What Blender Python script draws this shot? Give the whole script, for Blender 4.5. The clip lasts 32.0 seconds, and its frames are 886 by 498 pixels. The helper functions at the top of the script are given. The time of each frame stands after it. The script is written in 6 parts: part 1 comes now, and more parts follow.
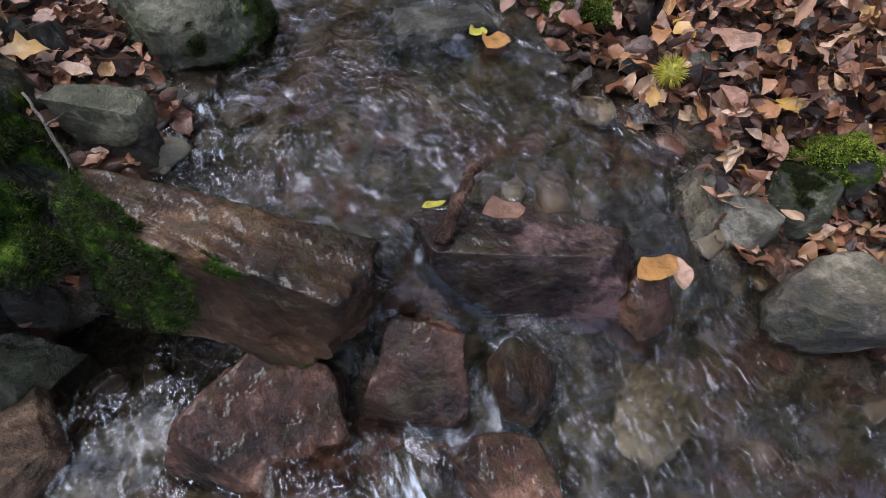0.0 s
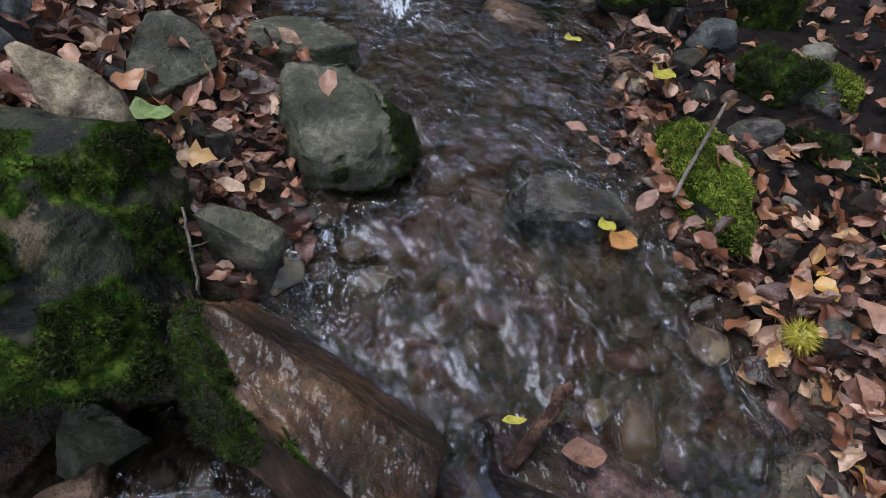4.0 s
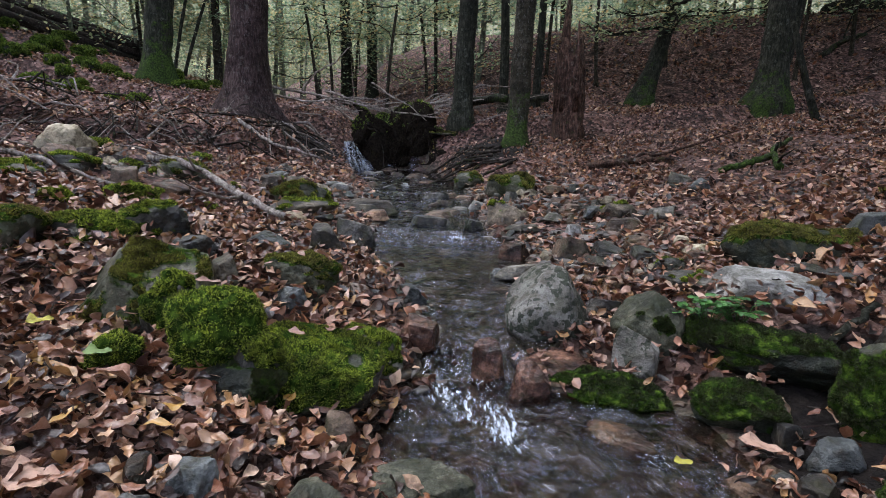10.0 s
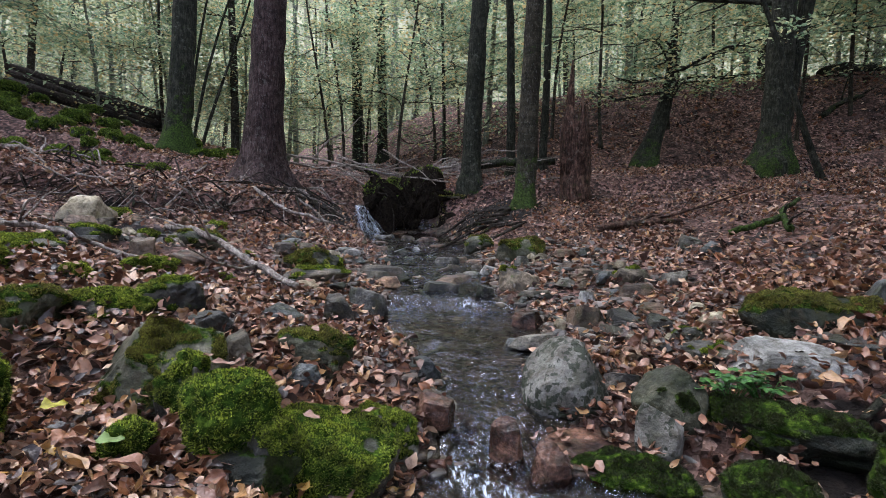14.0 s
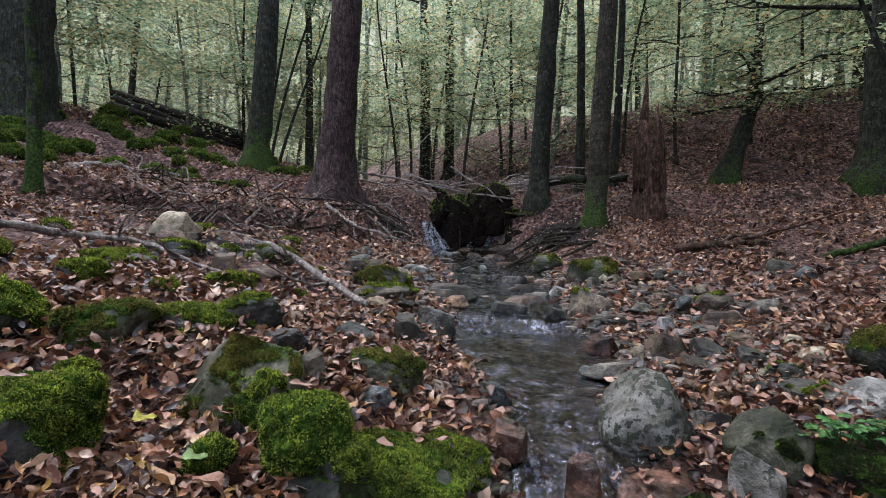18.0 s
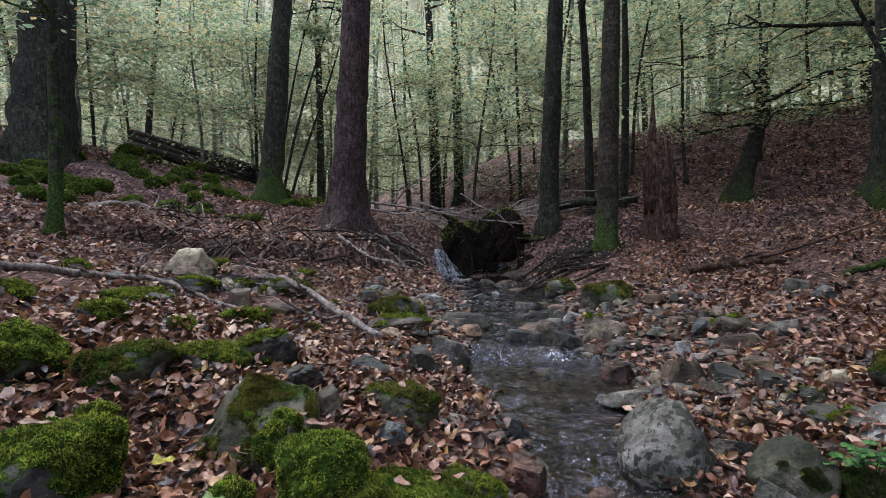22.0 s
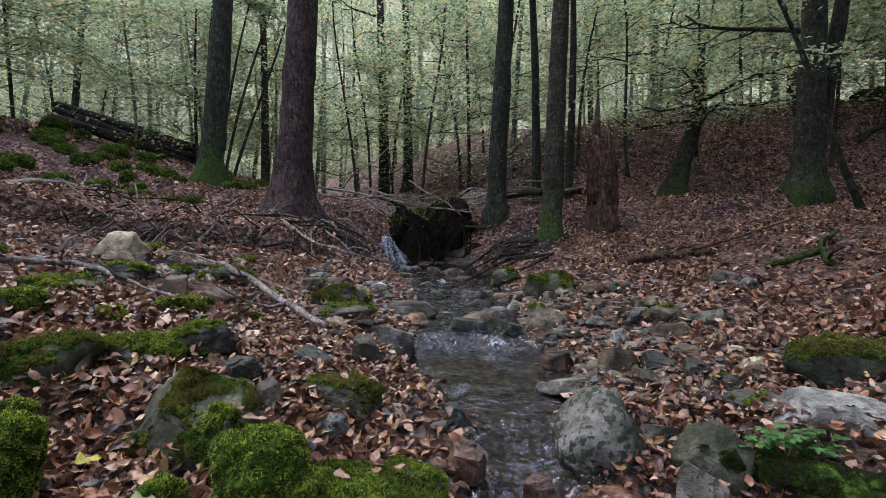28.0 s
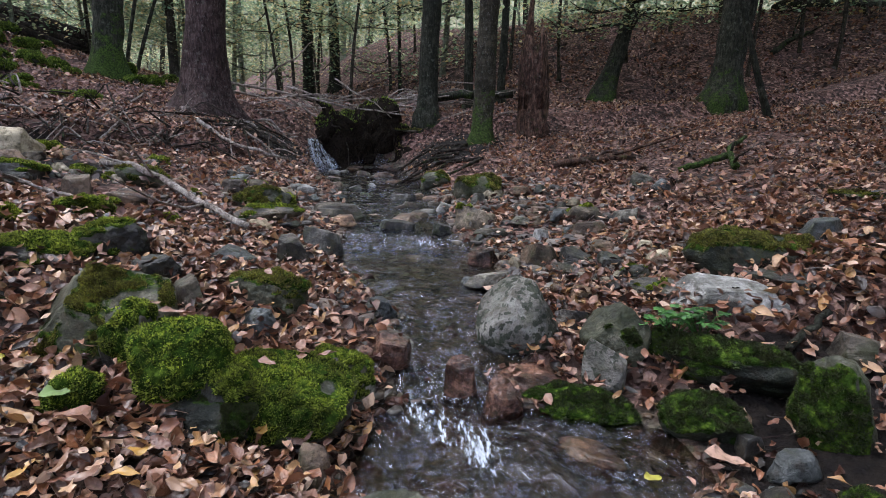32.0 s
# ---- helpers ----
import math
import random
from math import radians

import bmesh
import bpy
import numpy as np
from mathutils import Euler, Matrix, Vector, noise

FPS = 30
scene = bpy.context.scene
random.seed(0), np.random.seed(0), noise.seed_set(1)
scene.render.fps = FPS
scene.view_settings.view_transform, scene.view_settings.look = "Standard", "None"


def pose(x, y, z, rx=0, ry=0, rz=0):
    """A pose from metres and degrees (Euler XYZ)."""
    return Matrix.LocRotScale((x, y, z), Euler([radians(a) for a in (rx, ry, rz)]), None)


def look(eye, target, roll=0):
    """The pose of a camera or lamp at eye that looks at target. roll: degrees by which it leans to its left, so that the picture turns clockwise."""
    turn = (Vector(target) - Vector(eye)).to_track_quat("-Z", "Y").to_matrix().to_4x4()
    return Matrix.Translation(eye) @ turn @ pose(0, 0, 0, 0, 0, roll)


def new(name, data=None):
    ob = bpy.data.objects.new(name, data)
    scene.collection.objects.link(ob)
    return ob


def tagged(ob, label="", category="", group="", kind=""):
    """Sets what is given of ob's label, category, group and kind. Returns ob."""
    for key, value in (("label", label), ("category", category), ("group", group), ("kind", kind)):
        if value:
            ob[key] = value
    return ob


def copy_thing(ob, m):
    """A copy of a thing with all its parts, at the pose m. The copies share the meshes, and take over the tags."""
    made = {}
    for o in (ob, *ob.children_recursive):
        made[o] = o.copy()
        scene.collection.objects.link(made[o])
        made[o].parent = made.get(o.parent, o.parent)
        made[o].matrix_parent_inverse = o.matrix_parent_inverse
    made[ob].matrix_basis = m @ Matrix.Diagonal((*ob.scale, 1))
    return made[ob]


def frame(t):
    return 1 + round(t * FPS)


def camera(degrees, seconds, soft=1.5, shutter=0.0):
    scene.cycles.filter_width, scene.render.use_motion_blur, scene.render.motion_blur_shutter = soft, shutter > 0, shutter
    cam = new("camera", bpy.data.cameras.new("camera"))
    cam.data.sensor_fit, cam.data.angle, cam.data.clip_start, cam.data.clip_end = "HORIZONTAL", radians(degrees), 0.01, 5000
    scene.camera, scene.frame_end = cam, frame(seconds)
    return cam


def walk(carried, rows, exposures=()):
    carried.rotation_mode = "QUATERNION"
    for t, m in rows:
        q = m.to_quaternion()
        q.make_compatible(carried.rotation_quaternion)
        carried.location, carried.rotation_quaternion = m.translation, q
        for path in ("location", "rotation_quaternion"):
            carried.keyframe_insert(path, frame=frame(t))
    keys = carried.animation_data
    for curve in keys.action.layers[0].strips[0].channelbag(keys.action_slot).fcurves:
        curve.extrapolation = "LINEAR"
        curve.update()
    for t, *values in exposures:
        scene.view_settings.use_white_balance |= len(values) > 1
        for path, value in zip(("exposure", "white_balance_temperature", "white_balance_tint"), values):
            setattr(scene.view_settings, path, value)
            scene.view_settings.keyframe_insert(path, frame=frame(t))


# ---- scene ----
cam = camera(81.05, 32.0, 0.65)
PATH = [
    (0, (0.086, -0.192, 0.834), (0.665, 0.919, -0.726), 2.24),
    (0.5, (0.095, -0.178, 0.837), (0.657, 0.913, -0.742), 4.19),
    (1, (0.092, -0.151, 0.849), (0.636, 0.921, -0.749), 7.80),
    (1.5, (0.087, -0.123, 0.864), (0.605, 0.958, -0.737), 10.74),
    (2, (0.108, -0.086, 0.904), (0.614, 1.091, -0.632), 10.76),
    (2.5, (0.098, -0.081, 0.914), (0.578, 1.146, -0.590), 11.07),
    (4.5, (0.084, -0.014, 0.973), (0.363, 1.389, -0.424), 9.12),
    (5, (0.078, -0.010, 0.984), (0.266, 1.492, -0.324), 7.90),
    (5.5, (0.069, -0.003, 1.000), (0.238, 1.590, -0.199), 7.09),
    (6, (0.063, -0.008, 1.018), (0.229, 1.678, -0.046), 6.25),
    (6.5, (0.063, -0.009, 1.041), (0.197, 1.731, 0.065), 4.24),
    (7, (0.053, -0.015, 1.062), (0.196, 1.776, 0.184), 3.84),
    (7.5, (0.048, -0.016, 1.071), (0.178, 1.822, 0.292), 3.32),
    (8, (0.039, -0.020, 1.079), (0.149, 1.855, 0.392), 3.04),
    (8.5, (0.040, -0.014, 1.100), (0.117, 1.896, 0.515), 2.59),
    (9, (0.029, -0.013, 1.114), (0.078, 1.924, 0.619), 2.41),
    (9.5, (0.020, -0.013, 1.139), (0.049, 1.940, 0.706), 1.77),
    (10, (0.019, -0.004, 1.152), (0.044, 1.966, 0.806), 1.23),
    (10.5, (0.018, -0.001, 1.159), (0.040, 1.976, 0.859), 1.37),
    (11, (0.013, -0.001, 1.167), (0.036, 1.982, 0.910), 1.13),
    (11.5, (0.009, -0.002, 1.178), (0.033, 1.984, 0.939), 1.27),
    (12, (0.007, 0.002, 1.181), (0.030, 1.989, 0.953), 1.12),
    (12.5, (-0.000, 0.002, 1.193), (0.004, 1.993, 0.995), 1.01),
    (13, (0.000, 0.000, 1.200), (-0.000, 1.993, 1.026), 0.80),
    (13.5, (0.000, -0.003, 1.203), (0.006, 1.992, 1.051), 0.66),
    (14, (-0.002, -0.001, 1.211), (-0.015, 1.996, 1.087), 0.54),
    (14.5, (-0.007, 0.007, 1.215), (-0.059, 2.004, 1.133), 0.15),
    (16.5, (-0.017, 0.026, 1.218), (-0.166, 2.019, 1.138), 0.33),
    (17, (-0.027, 0.037, 1.226), (-0.217, 2.026, 1.145), 0.84),
    (17.5, (-0.037, 0.030, 1.234), (-0.256, 2.017, 1.158), 1.03),
    (18, (-0.044, 0.034, 1.238), (-0.301, 2.016, 1.169), 1.22),
    (18.5, (-0.046, 0.030, 1.243), (-0.313, 2.011, 1.186), 1.38),
    (19, (-0.047, 0.028, 1.254), (-0.342, 2.005, 1.218), 0.63),
    (19.5, (-0.042, 0.026, 1.253), (-0.353, 2.001, 1.231), -0.21),
    (20, (-0.041, 0.023, 1.254), (-0.354, 1.998, 1.244), -0.78),
    (20.5, (-0.040, 0.018, 1.258), (-0.352, 1.994, 1.261), -1.12),
    (21, (-0.038, 0.020, 1.263), (-0.355, 1.994, 1.284), -1.07),
    (21.5, (-0.039, 0.017, 1.267), (-0.355, 1.991, 1.295), -0.96),
    (22, (-0.037, 0.015, 1.269), (-0.342, 1.991, 1.297), -0.50),
    (22.5, (-0.036, 0.016, 1.271), (-0.334, 1.994, 1.299), 0.18),
    (23, (-0.037, 0.014, 1.279), (-0.343, 1.990, 1.315), -0.07),
    (23.5, (-0.038, 0.013, 1.285), (-0.348, 1.988, 1.340), -0.26),
    (24, (-0.037, 0.009, 1.290), (-0.355, 1.981, 1.379), -0.43),
    (24.5, (-0.037, 0.007, 1.293), (-0.357, 1.978, 1.407), -0.49),
    (26.5, (-0.036, 0.013, 1.308), (-0.292, 1.992, 1.434), 0.01),
    (27, (-0.034, 0.016, 1.301), (-0.248, 2.003, 1.379), 0.00),
    (27.5, (-0.030, 0.019, 1.295), (-0.199, 2.011, 1.320), 0.09),
    (28, (-0.024, 0.018, 1.289), (-0.132, 2.015, 1.263), 0.38),
    (28.5, (-0.019, 0.015, 1.284), (-0.072, 2.014, 1.223), 0.79),
    (29, (-0.018, 0.018, 1.281), (-0.066, 2.015, 1.181), 1.12),
    (29.5, (-0.020, 0.024, 1.271), (-0.047, 2.015, 1.091), 1.02),
    (30, (-0.012, 0.027, 1.263), (-0.005, 2.013, 1.030), 0.85),
    (30.5, (-0.008, 0.028, 1.254), (0.029, 2.007, 0.965), 0.72),
    (31, (-0.010, 0.021, 1.251), (0.056, 1.996, 0.940), 0.76),
    (31.5, (-0.003, 0.018, 1.243), (0.101, 1.986, 0.902), 0.80),
    (32, (0.005, 0.020, 1.238), (0.158, 1.978, 0.864), 0.91),
]
walk(cam, [(t, look(eye, target, roll)) for t, eye, target, roll in PATH],
     exposures=[(0, 1.4), (1, 1.42), (2, 1.13), (4, 1.24), (6, 1.32), (9, 1.48), (13, 1.66), (17, 1.68), (19, 1.48), (21, 1.42), (25, 1.37), (27, 1.38), (29, 1.6), (30, 1.65), (32, 1.6)])

# ---- light: an overcast day over the wood ----
world = bpy.data.worlds.new("overcast_sky")
scene.world = world
world.use_nodes = True
wn, wl = world.node_tree.nodes, world.node_tree.links
sky = wn.new("ShaderNodeTexSky")
sky.sky_type, sky.sun_disc = "NISHITA", False
sky.sun_elevation, sky.sun_rotation = radians(69), radians(292)
sky.air_density, sky.dust_density, sky.ozone_density = 1.0, 6.0, 0.6
pale = wn.new("ShaderNodeMix")
pale.data_type = "RGBA"
pale.inputs[0].default_value = 0.7
wl.new(sky.outputs[0], pale.inputs[6])
pale.inputs[7].default_value = (9.2, 10.6, 15.6, 1)
wl.new(pale.outputs[2], wn["Background"].inputs[0])
wn["Background"].inputs[1].default_value = 0.13
sun = new("sun", bpy.data.lights.new("sun", "SUN"))
sun.data.energy, sun.data.angle, sun.data.color = 1.35, radians(40), (0.93, 0.97, 1.0)
sun.matrix_world = look((-5, 2.0, 14), (0, 0, 0))

# ---- materials ----
class Nodes:
    """A short way to write node materials."""

    def __init__(self, name):
        self.mat = bpy.data.materials.new(name)
        self.mat.use_nodes = True
        self.tree = self.mat.node_tree
        self.bsdf = self.tree.nodes["Principled BSDF"]
        self.out = self.tree.nodes["Material Output"]
        self.where = self.tree.nodes.new("ShaderNodeNewGeometry")

    def node(self, kind, **inputs):
        n = self.tree.nodes.new("ShaderNode" + kind)
        for key, value in inputs.items():
            self.put(n.inputs[key.replace("_", " ")], value)
        return n

    def put(self, socket, value):
        if isinstance(value, bpy.types.NodeSocket):
            self.tree.links.new(value, socket)
        else:
            socket.default_value = value

    def noise(self, scale, detail=4.0, rough=0.6, stretch=None, out="Fac"):
        n = self.node("TexNoise", Scale=scale, Detail=detail, Roughness=rough)
        place = self.where.outputs["Position"]
        if stretch:
            v = self.node("Mapping", Vector=place)
            v.inputs["Scale"].default_value = stretch
            place = v.outputs[0]
        self.put(n.inputs["Vector"], place)
        return n.outputs[out]

    def cells(self, scale, out="Distance"):
        n = self.node("TexVoronoi", Scale=scale)
        self.put(n.inputs["Vector"], self.where.outputs["Position"])
        return n.outputs[out]

    def ramp(self, fac, *stops):
        n = self.node("ValToRGB", Fac=fac)
        while len(n.color_ramp.elements) < len(stops):
            n.color_ramp.elements.new(0.5)
        for e, (pos, colour) in zip(n.color_ramp.elements, stops):
            e.position = pos
            e.color = (*colour, 1) if not isinstance(colour, float) else (colour, colour, colour, 1)
        return n.outputs[0]

    def mix(self, fac, a, b, kind="MIX"):
        n = self.tree.nodes.new("ShaderNodeMix")
        n.data_type, n.blend_type = "RGBA", kind
        for socket, value in zip((n.inputs[0], n.inputs[6], n.inputs[7]), (fac, a, b)):
            self.put(socket, (*value, 1) if isinstance(value, tuple) and len(value) == 3 else value)
        return n.outputs[2]

    def math(self, op, a, b=0.5):
        n = self.tree.nodes.new("ShaderNodeMath")
        n.operation = op
        self.put(n.inputs[0], a), self.put(n.inputs[1], b)
        return n.outputs[0]

    def attr(self, name):
        n = self.tree.nodes.new("ShaderNodeAttribute")
        n.attribute_name = name
        return n.outputs["Fac"]

    def bump(self, height, strength, distance):
        return self.node("Bump", Height=height, Strength=strength, Distance=distance).outputs[0]

    def done(self, colour, rough=0.8, normal=None, spec=0.4):
        self.put(self.bsdf.inputs["Base Color"], (*colour, 1) if isinstance(colour, tuple) and len(colour) == 3 else colour)
        self.put(self.bsdf.inputs["Roughness"], rough)
        self.put(self.bsdf.inputs["Specular IOR Level"], spec)
        if normal is not None:
            self.put(self.bsdf.inputs["Normal"], normal)
        return self.mat


MOSS_DARK, MOSS_MID, MOSS_LIGHT = (0.004, 0.008, 0.002), (0.018, 0.034, 0.006), (0.07, 0.105, 0.015)


def stone_material(name, dark, mid, light, rough=0.75, lichen=0.0, spots=0.0, vary=1.0, sharp=False, green=0.5):
    """Stone with stains, grain, lichen and a coat of moss where the mesh's own moss value says so."""
    n = Nodes(name)
    big, grain = n.noise(7, 5), n.noise(70, 6, 0.7)
    base = n.ramp(n.math("ADD", n.math("MULTIPLY", big, 0.75), n.math("MULTIPLY", grain, 0.28)), *(((0.50, dark), (0.55, mid), (0.57, light)) if sharp else ((0.42, dark), (0.52, mid), (0.61, light))))
    base = n.mix(n.ramp(n.noise(22, 3), (0.5, 0.0), (0.66, 0.7)), base, n.mix(0.6, dark, (0.05, 0.035, 0.02)))
    if lichen:
        base = n.mix(n.ramp(n.noise(15, 5, 0.7), (0.62 - 0.2 * lichen, 0.0), (0.74 - 0.2 * lichen, 0.6)), base, (0.22, 0.22, 0.17))
    if spots:
        base = n.mix(n.ramp(n.math("ADD", n.math("MULTIPLY", n.noise(34, 3, 0.55), 0.65), n.math("MULTIPLY", n.noise(5, 2), 0.35)), (0.515, 0.0), (0.54, spots)), base, (0.025, 0.028, 0.018))
    base = n.mix(n.ramp(n.noise(230, 3, 0.6), (0.38, 0.3 if rough > 0.4 else 0.15), (0.54, 0.0)), base, n.mix(0.75, base, (0.0, 0.0, 0.0)))
    base = n.mix(n.ramp(n.noise(150, 3, 0.6), (0.62, 0.0), (0.72, 0.14 if rough > 0.4 else 0.06)), base, n.mix(0.5, light, (0.5, 0.5, 0.48)))
    own = n.node("ObjectInfo").outputs["Random"]
    base = n.mix(n.ramp(n.math("FRACT", n.math("MULTIPLY", own, 7.0)), (0.45, 0.0), (1.0, 0.55 * vary)), base, n.mix(1.0, base, (1.0, 0.74, 0.52), "MULTIPLY"))
    base = n.mix(vary, base, n.mix(1.0, base, n.ramp(own, (0.0, (0.6, 0.6, 0.6)), (0.5, (1.0, 1.0, 1.0)), (0.9, (1.5, 1.5, 1.5))), "MULTIPLY"))
    thin = n.ramp(n.noise(11, 4), (0.5, 0.0), (0.7, green))
    base = n.mix(thin, base, (0.035, 0.045, 0.018))
    moss = n.ramp(n.math("ADD", n.noise(60, 4), n.math("MULTIPLY", n.noise(9, 2), 0.4)), (0.5, MOSS_DARK), (0.72, MOSS_MID), (0.9, MOSS_LIGHT))
    cover = n.ramp(n.math("ADD", n.attr("moss"), n.math("MULTIPLY", n.math("SUBTRACT", grain, 0.5), 0.5)), (0.36, 0.0), (0.48, 1.0))
    colour = n.mix(cover, base, moss)
    height = n.math("ADD", n.math("MULTIPLY", grain, 0.3), n.noise(22, 5, 0.6))
    wet = n.ramp(n.noise(5, 3), (0.4, max(rough - 0.25, 0.1)), (0.65, rough))
    wet = n.math("MAXIMUM", wet if rough > 0.4 else 0.55, cover)
    if rough < 0.4:
        n.put(n.bsdf.inputs["Coat Weight"], n.math("MULTIPLY", n.math("SUBTRACT", 1.0, cover), 0.42))
        n.bsdf.inputs["Coat Roughness"].default_value, n.bsdf.inputs["Coat IOR"].default_value = 0.03, 1.4
        n.put(n.bsdf.inputs["Coat Normal"], n.bump(n.noise(55, 2, 0.5, (1.0, 0.6, 1.0)), 1.0, 0.011))
    return n.done(colour, wet, n.bump(height, 1.0, 0.02), n.math("MULTIPLY", n.math("SUBTRACT", 1.0, cover), 0.22 if rough > 0.4 else 0.12))


GREY = stone_material("grey_stone", (0.020, 0.020, 0.019), (0.072, 0.064, 0.051), (0.175, 0.158, 0.128))
DARK = stone_material("dark_stone", (0.008, 0.007, 0.0065), (0.028, 0.026, 0.023), (0.10, 0.092, 0.08), 0.6)
SLATE = stone_material("blue_grey_stone", (0.02, 0.022, 0.022), (0.055, 0.059, 0.058), (0.12, 0.125, 0.12), 0.6)
BROWN = stone_material("brown_stone", (0.022, 0.015, 0.011), (0.08, 0.052, 0.036), (0.19, 0.13, 0.09), 0.65)
RED = stone_material("reddish_stone", (0.010, 0.005, 0.004), (0.048, 0.022, 0.015), (0.15, 0.078, 0.052), 0.22, vary=0.4, green=0.15)
PALE = stone_material("pale_stone", (0.10, 0.095, 0.085), (0.235, 0.225, 0.205), (0.36, 0.345, 0.32), 0.8, 0.0, 0.25, 0.0, green=0.12)
LICHEN = stone_material("lichened_stone", (0.06, 0.055, 0.046), (0.115, 0.105, 0.09), (0.19, 0.178, 0.158), 0.8, 0.0, 0.95, 0.0, green=0.3)
WET = stone_material("wet_stone", (0.007, 0.004, 0.003), (0.036, 0.018, 0.010), (0.10, 0.055, 0.03), 0.2, vary=0.3, green=0.2)


BLACKISH = stone_material("black_green_stone", (0.003, 0.004, 0.0025), (0.008, 0.010, 0.006), (0.028, 0.030, 0.02), 0.7, vary=0.0)
PATCHY = stone_material("patchy_stone", (0.003, 0.004, 0.002), (0.008, 0.010, 0.005), (0.095, 0.07, 0.042), 0.7, 0.2, 0.0, 0.0, True)
OLIVE = stone_material("olive_stone", (0.014, 0.015, 0.009), (0.050, 0.050, 0.032), (0.14, 0.13, 0.095), 0.75, 0.0, 0.3, 0.3)
PURPLE = stone_material("purple_brown_stone", (0.006, 0.0035, 0.0035), (0.026, 0.014, 0.014), (0.12, 0.07, 0.064), 0.25, vary=0.0, green=0.08)
TAN = stone_material("tan_stone", (0.08, 0.066, 0.044), (0.19, 0.158, 0.108), (0.29, 0.25, 0.175), 0.8, green=0.3)


def ground_material():
    n = Nodes("leaf_strewn_earth")
    chips = n.node("TexVoronoi", Scale=26.0)
    n.put(chips.inputs["Vector"], n.where.outputs["Position"])
    hue = n.ramp(chips.outputs["Color"], (0.12, (0.008, 0.005, 0.005)), (0.45, (0.070, 0.037, 0.029)), (0.7, (0.165, 0.092, 0.075)), (0.95, (0.30, 0.20, 0.165)))
    soil = n.ramp(n.noise(30, 5), (0.35, (0.003, 0.002, 0.002)), (0.7, (0.013, 0.009, 0.007)))
    cover = n.ramp(n.noise(3.0, 4), (0.34, 0.0), (0.5, 1.0))
    colour = n.mix(cover, soil, hue)
    colour = n.mix(n.ramp(n.noise(0.5, 4), (0.4, 0.0), (0.75, 0.45)), colour, (0.035, 0.018, 0.014))
    colour = n.mix(n.ramp(n.math("ADD", n.attr("bare"), n.math("MULTIPLY", n.math("SUBTRACT", n.noise(9, 4), 0.5), 1.2)), (0.4, 0.0), (0.6, 1.0)), colour, soil)
    gravel = n.ramp(n.cells(45, "Color"), (0.2, (0.012, 0.010, 0.008)), (0.5, (0.052, 0.042, 0.033)), (0.9, (0.15, 0.125, 0.098)))
    slabs = n.ramp(n.noise(6.5, 3, 0.55), (0.34, (0.04, 0.042, 0.040)), (0.42, (0.13, 0.055, 0.038)), (0.5, (0.10, 0.095, 0.055)), (0.57, (0.04, 0.034, 0.026)), (0.66, (0.18, 0.155, 0.10)))
    gravel = n.mix(0.62, gravel, n.mix(n.ramp(n.noise(60, 4, 0.7), (0.4, 0.65), (0.62, 0.0)), slabs, (0.01, 0.008, 0.006)))
    colour = n.mix(n.attr("wet"), colour, gravel)
    height = n.math("ADD", chips.outputs["Distance"], n.noise(90, 4))
    rough = n.math("SUBTRACT", 0.85, n.math("MULTIPLY", n.attr("wet"), 0.45))
    return n.done(colour, rough, n.bump(height, 0.9, 0.02), 0.15)


GROUND = ground_material()


def leaf_material(name, *stops, thin=0.25, rough=0.5, patchy=0.0, spec=0.35):
    """Leaves: each one has its own shade; some light comes through."""
    n = Nodes(name)
    colour = n.ramp(n.where.outputs["Random Per Island"], *stops)
    colour = n.mix(n.math("MULTIPLY", n.noise(140, 3), 0.55), colour, n.mix(0.5, colour, (0.02, 0.012, 0.008)))
    colour = n.mix(n.ramp(n.noise(45, 3), (0.5, 0.0), (0.68, 0.7)), colour, n.mix(0.7, colour, (0.02, 0.010, 0.007)))
    if patchy:
        colour = n.mix(n.ramp(n.math("ADD", n.math("MULTIPLY", n.noise(9, 3, 0.6), 0.5), n.math("MULTIPLY", n.noise(45, 3, 0.6), 0.5)), (0.42, patchy), (0.55, 0.0)), colour, n.mix(0.75, colour, (0.02, 0.016, 0.006)))
    n.done(colour, rough, n.bump(n.math("ADD", n.noise(220, 2), n.math("MULTIPLY", n.noise(60, 3), 2.0)), 0.5, 0.004), spec)
    glow = n.node("BsdfTranslucent", Color=colour)
    both = n.node("MixShader", Fac=thin)
    n.put(both.inputs[1], n.bsdf.outputs[0]), n.put(both.inputs[2], glow.outputs[0])
    n.put(n.out.inputs[0], both.outputs[0])
    return n.mat


LITTER = leaf_material("fallen_beech_leaves", (0.0, (0.006, 0.004, 0.003)), (0.17, (0.03, 0.011, 0.007)), (0.30, (0.10, 0.036, 0.022)), (0.42, (0.25, 0.10, 0.048)),
                       (0.55, (0.32, 0.17, 0.115)), (0.68, (0.035, 0.013, 0.010)), (0.78, (0.30, 0.12, 0.055)), (0.88, (0.54, 0.37, 0.27)), (0.97, (0.36, 0.19, 0.07)), thin=0.1, rough=0.36, spec=0.45)
FOLIAGE = leaf_material("beech_foliage", (0.0, (0.10, 0.18, 0.11)), (0.35, (0.23, 0.32, 0.19)), (0.6, (0.39, 0.45, 0.25)), (0.82, (0.54, 0.53, 0.29)), (0.94, (0.50, 0.36, 0.16)), thin=0.7, spec=0.12)
FERN = leaf_material("fresh_green_leaves", (0.0, (0.02, 0.08, 0.02)), (0.6, (0.05, 0.16, 0.03)), (1.0, (0.10, 0.24, 0.05)), thin=0.3)
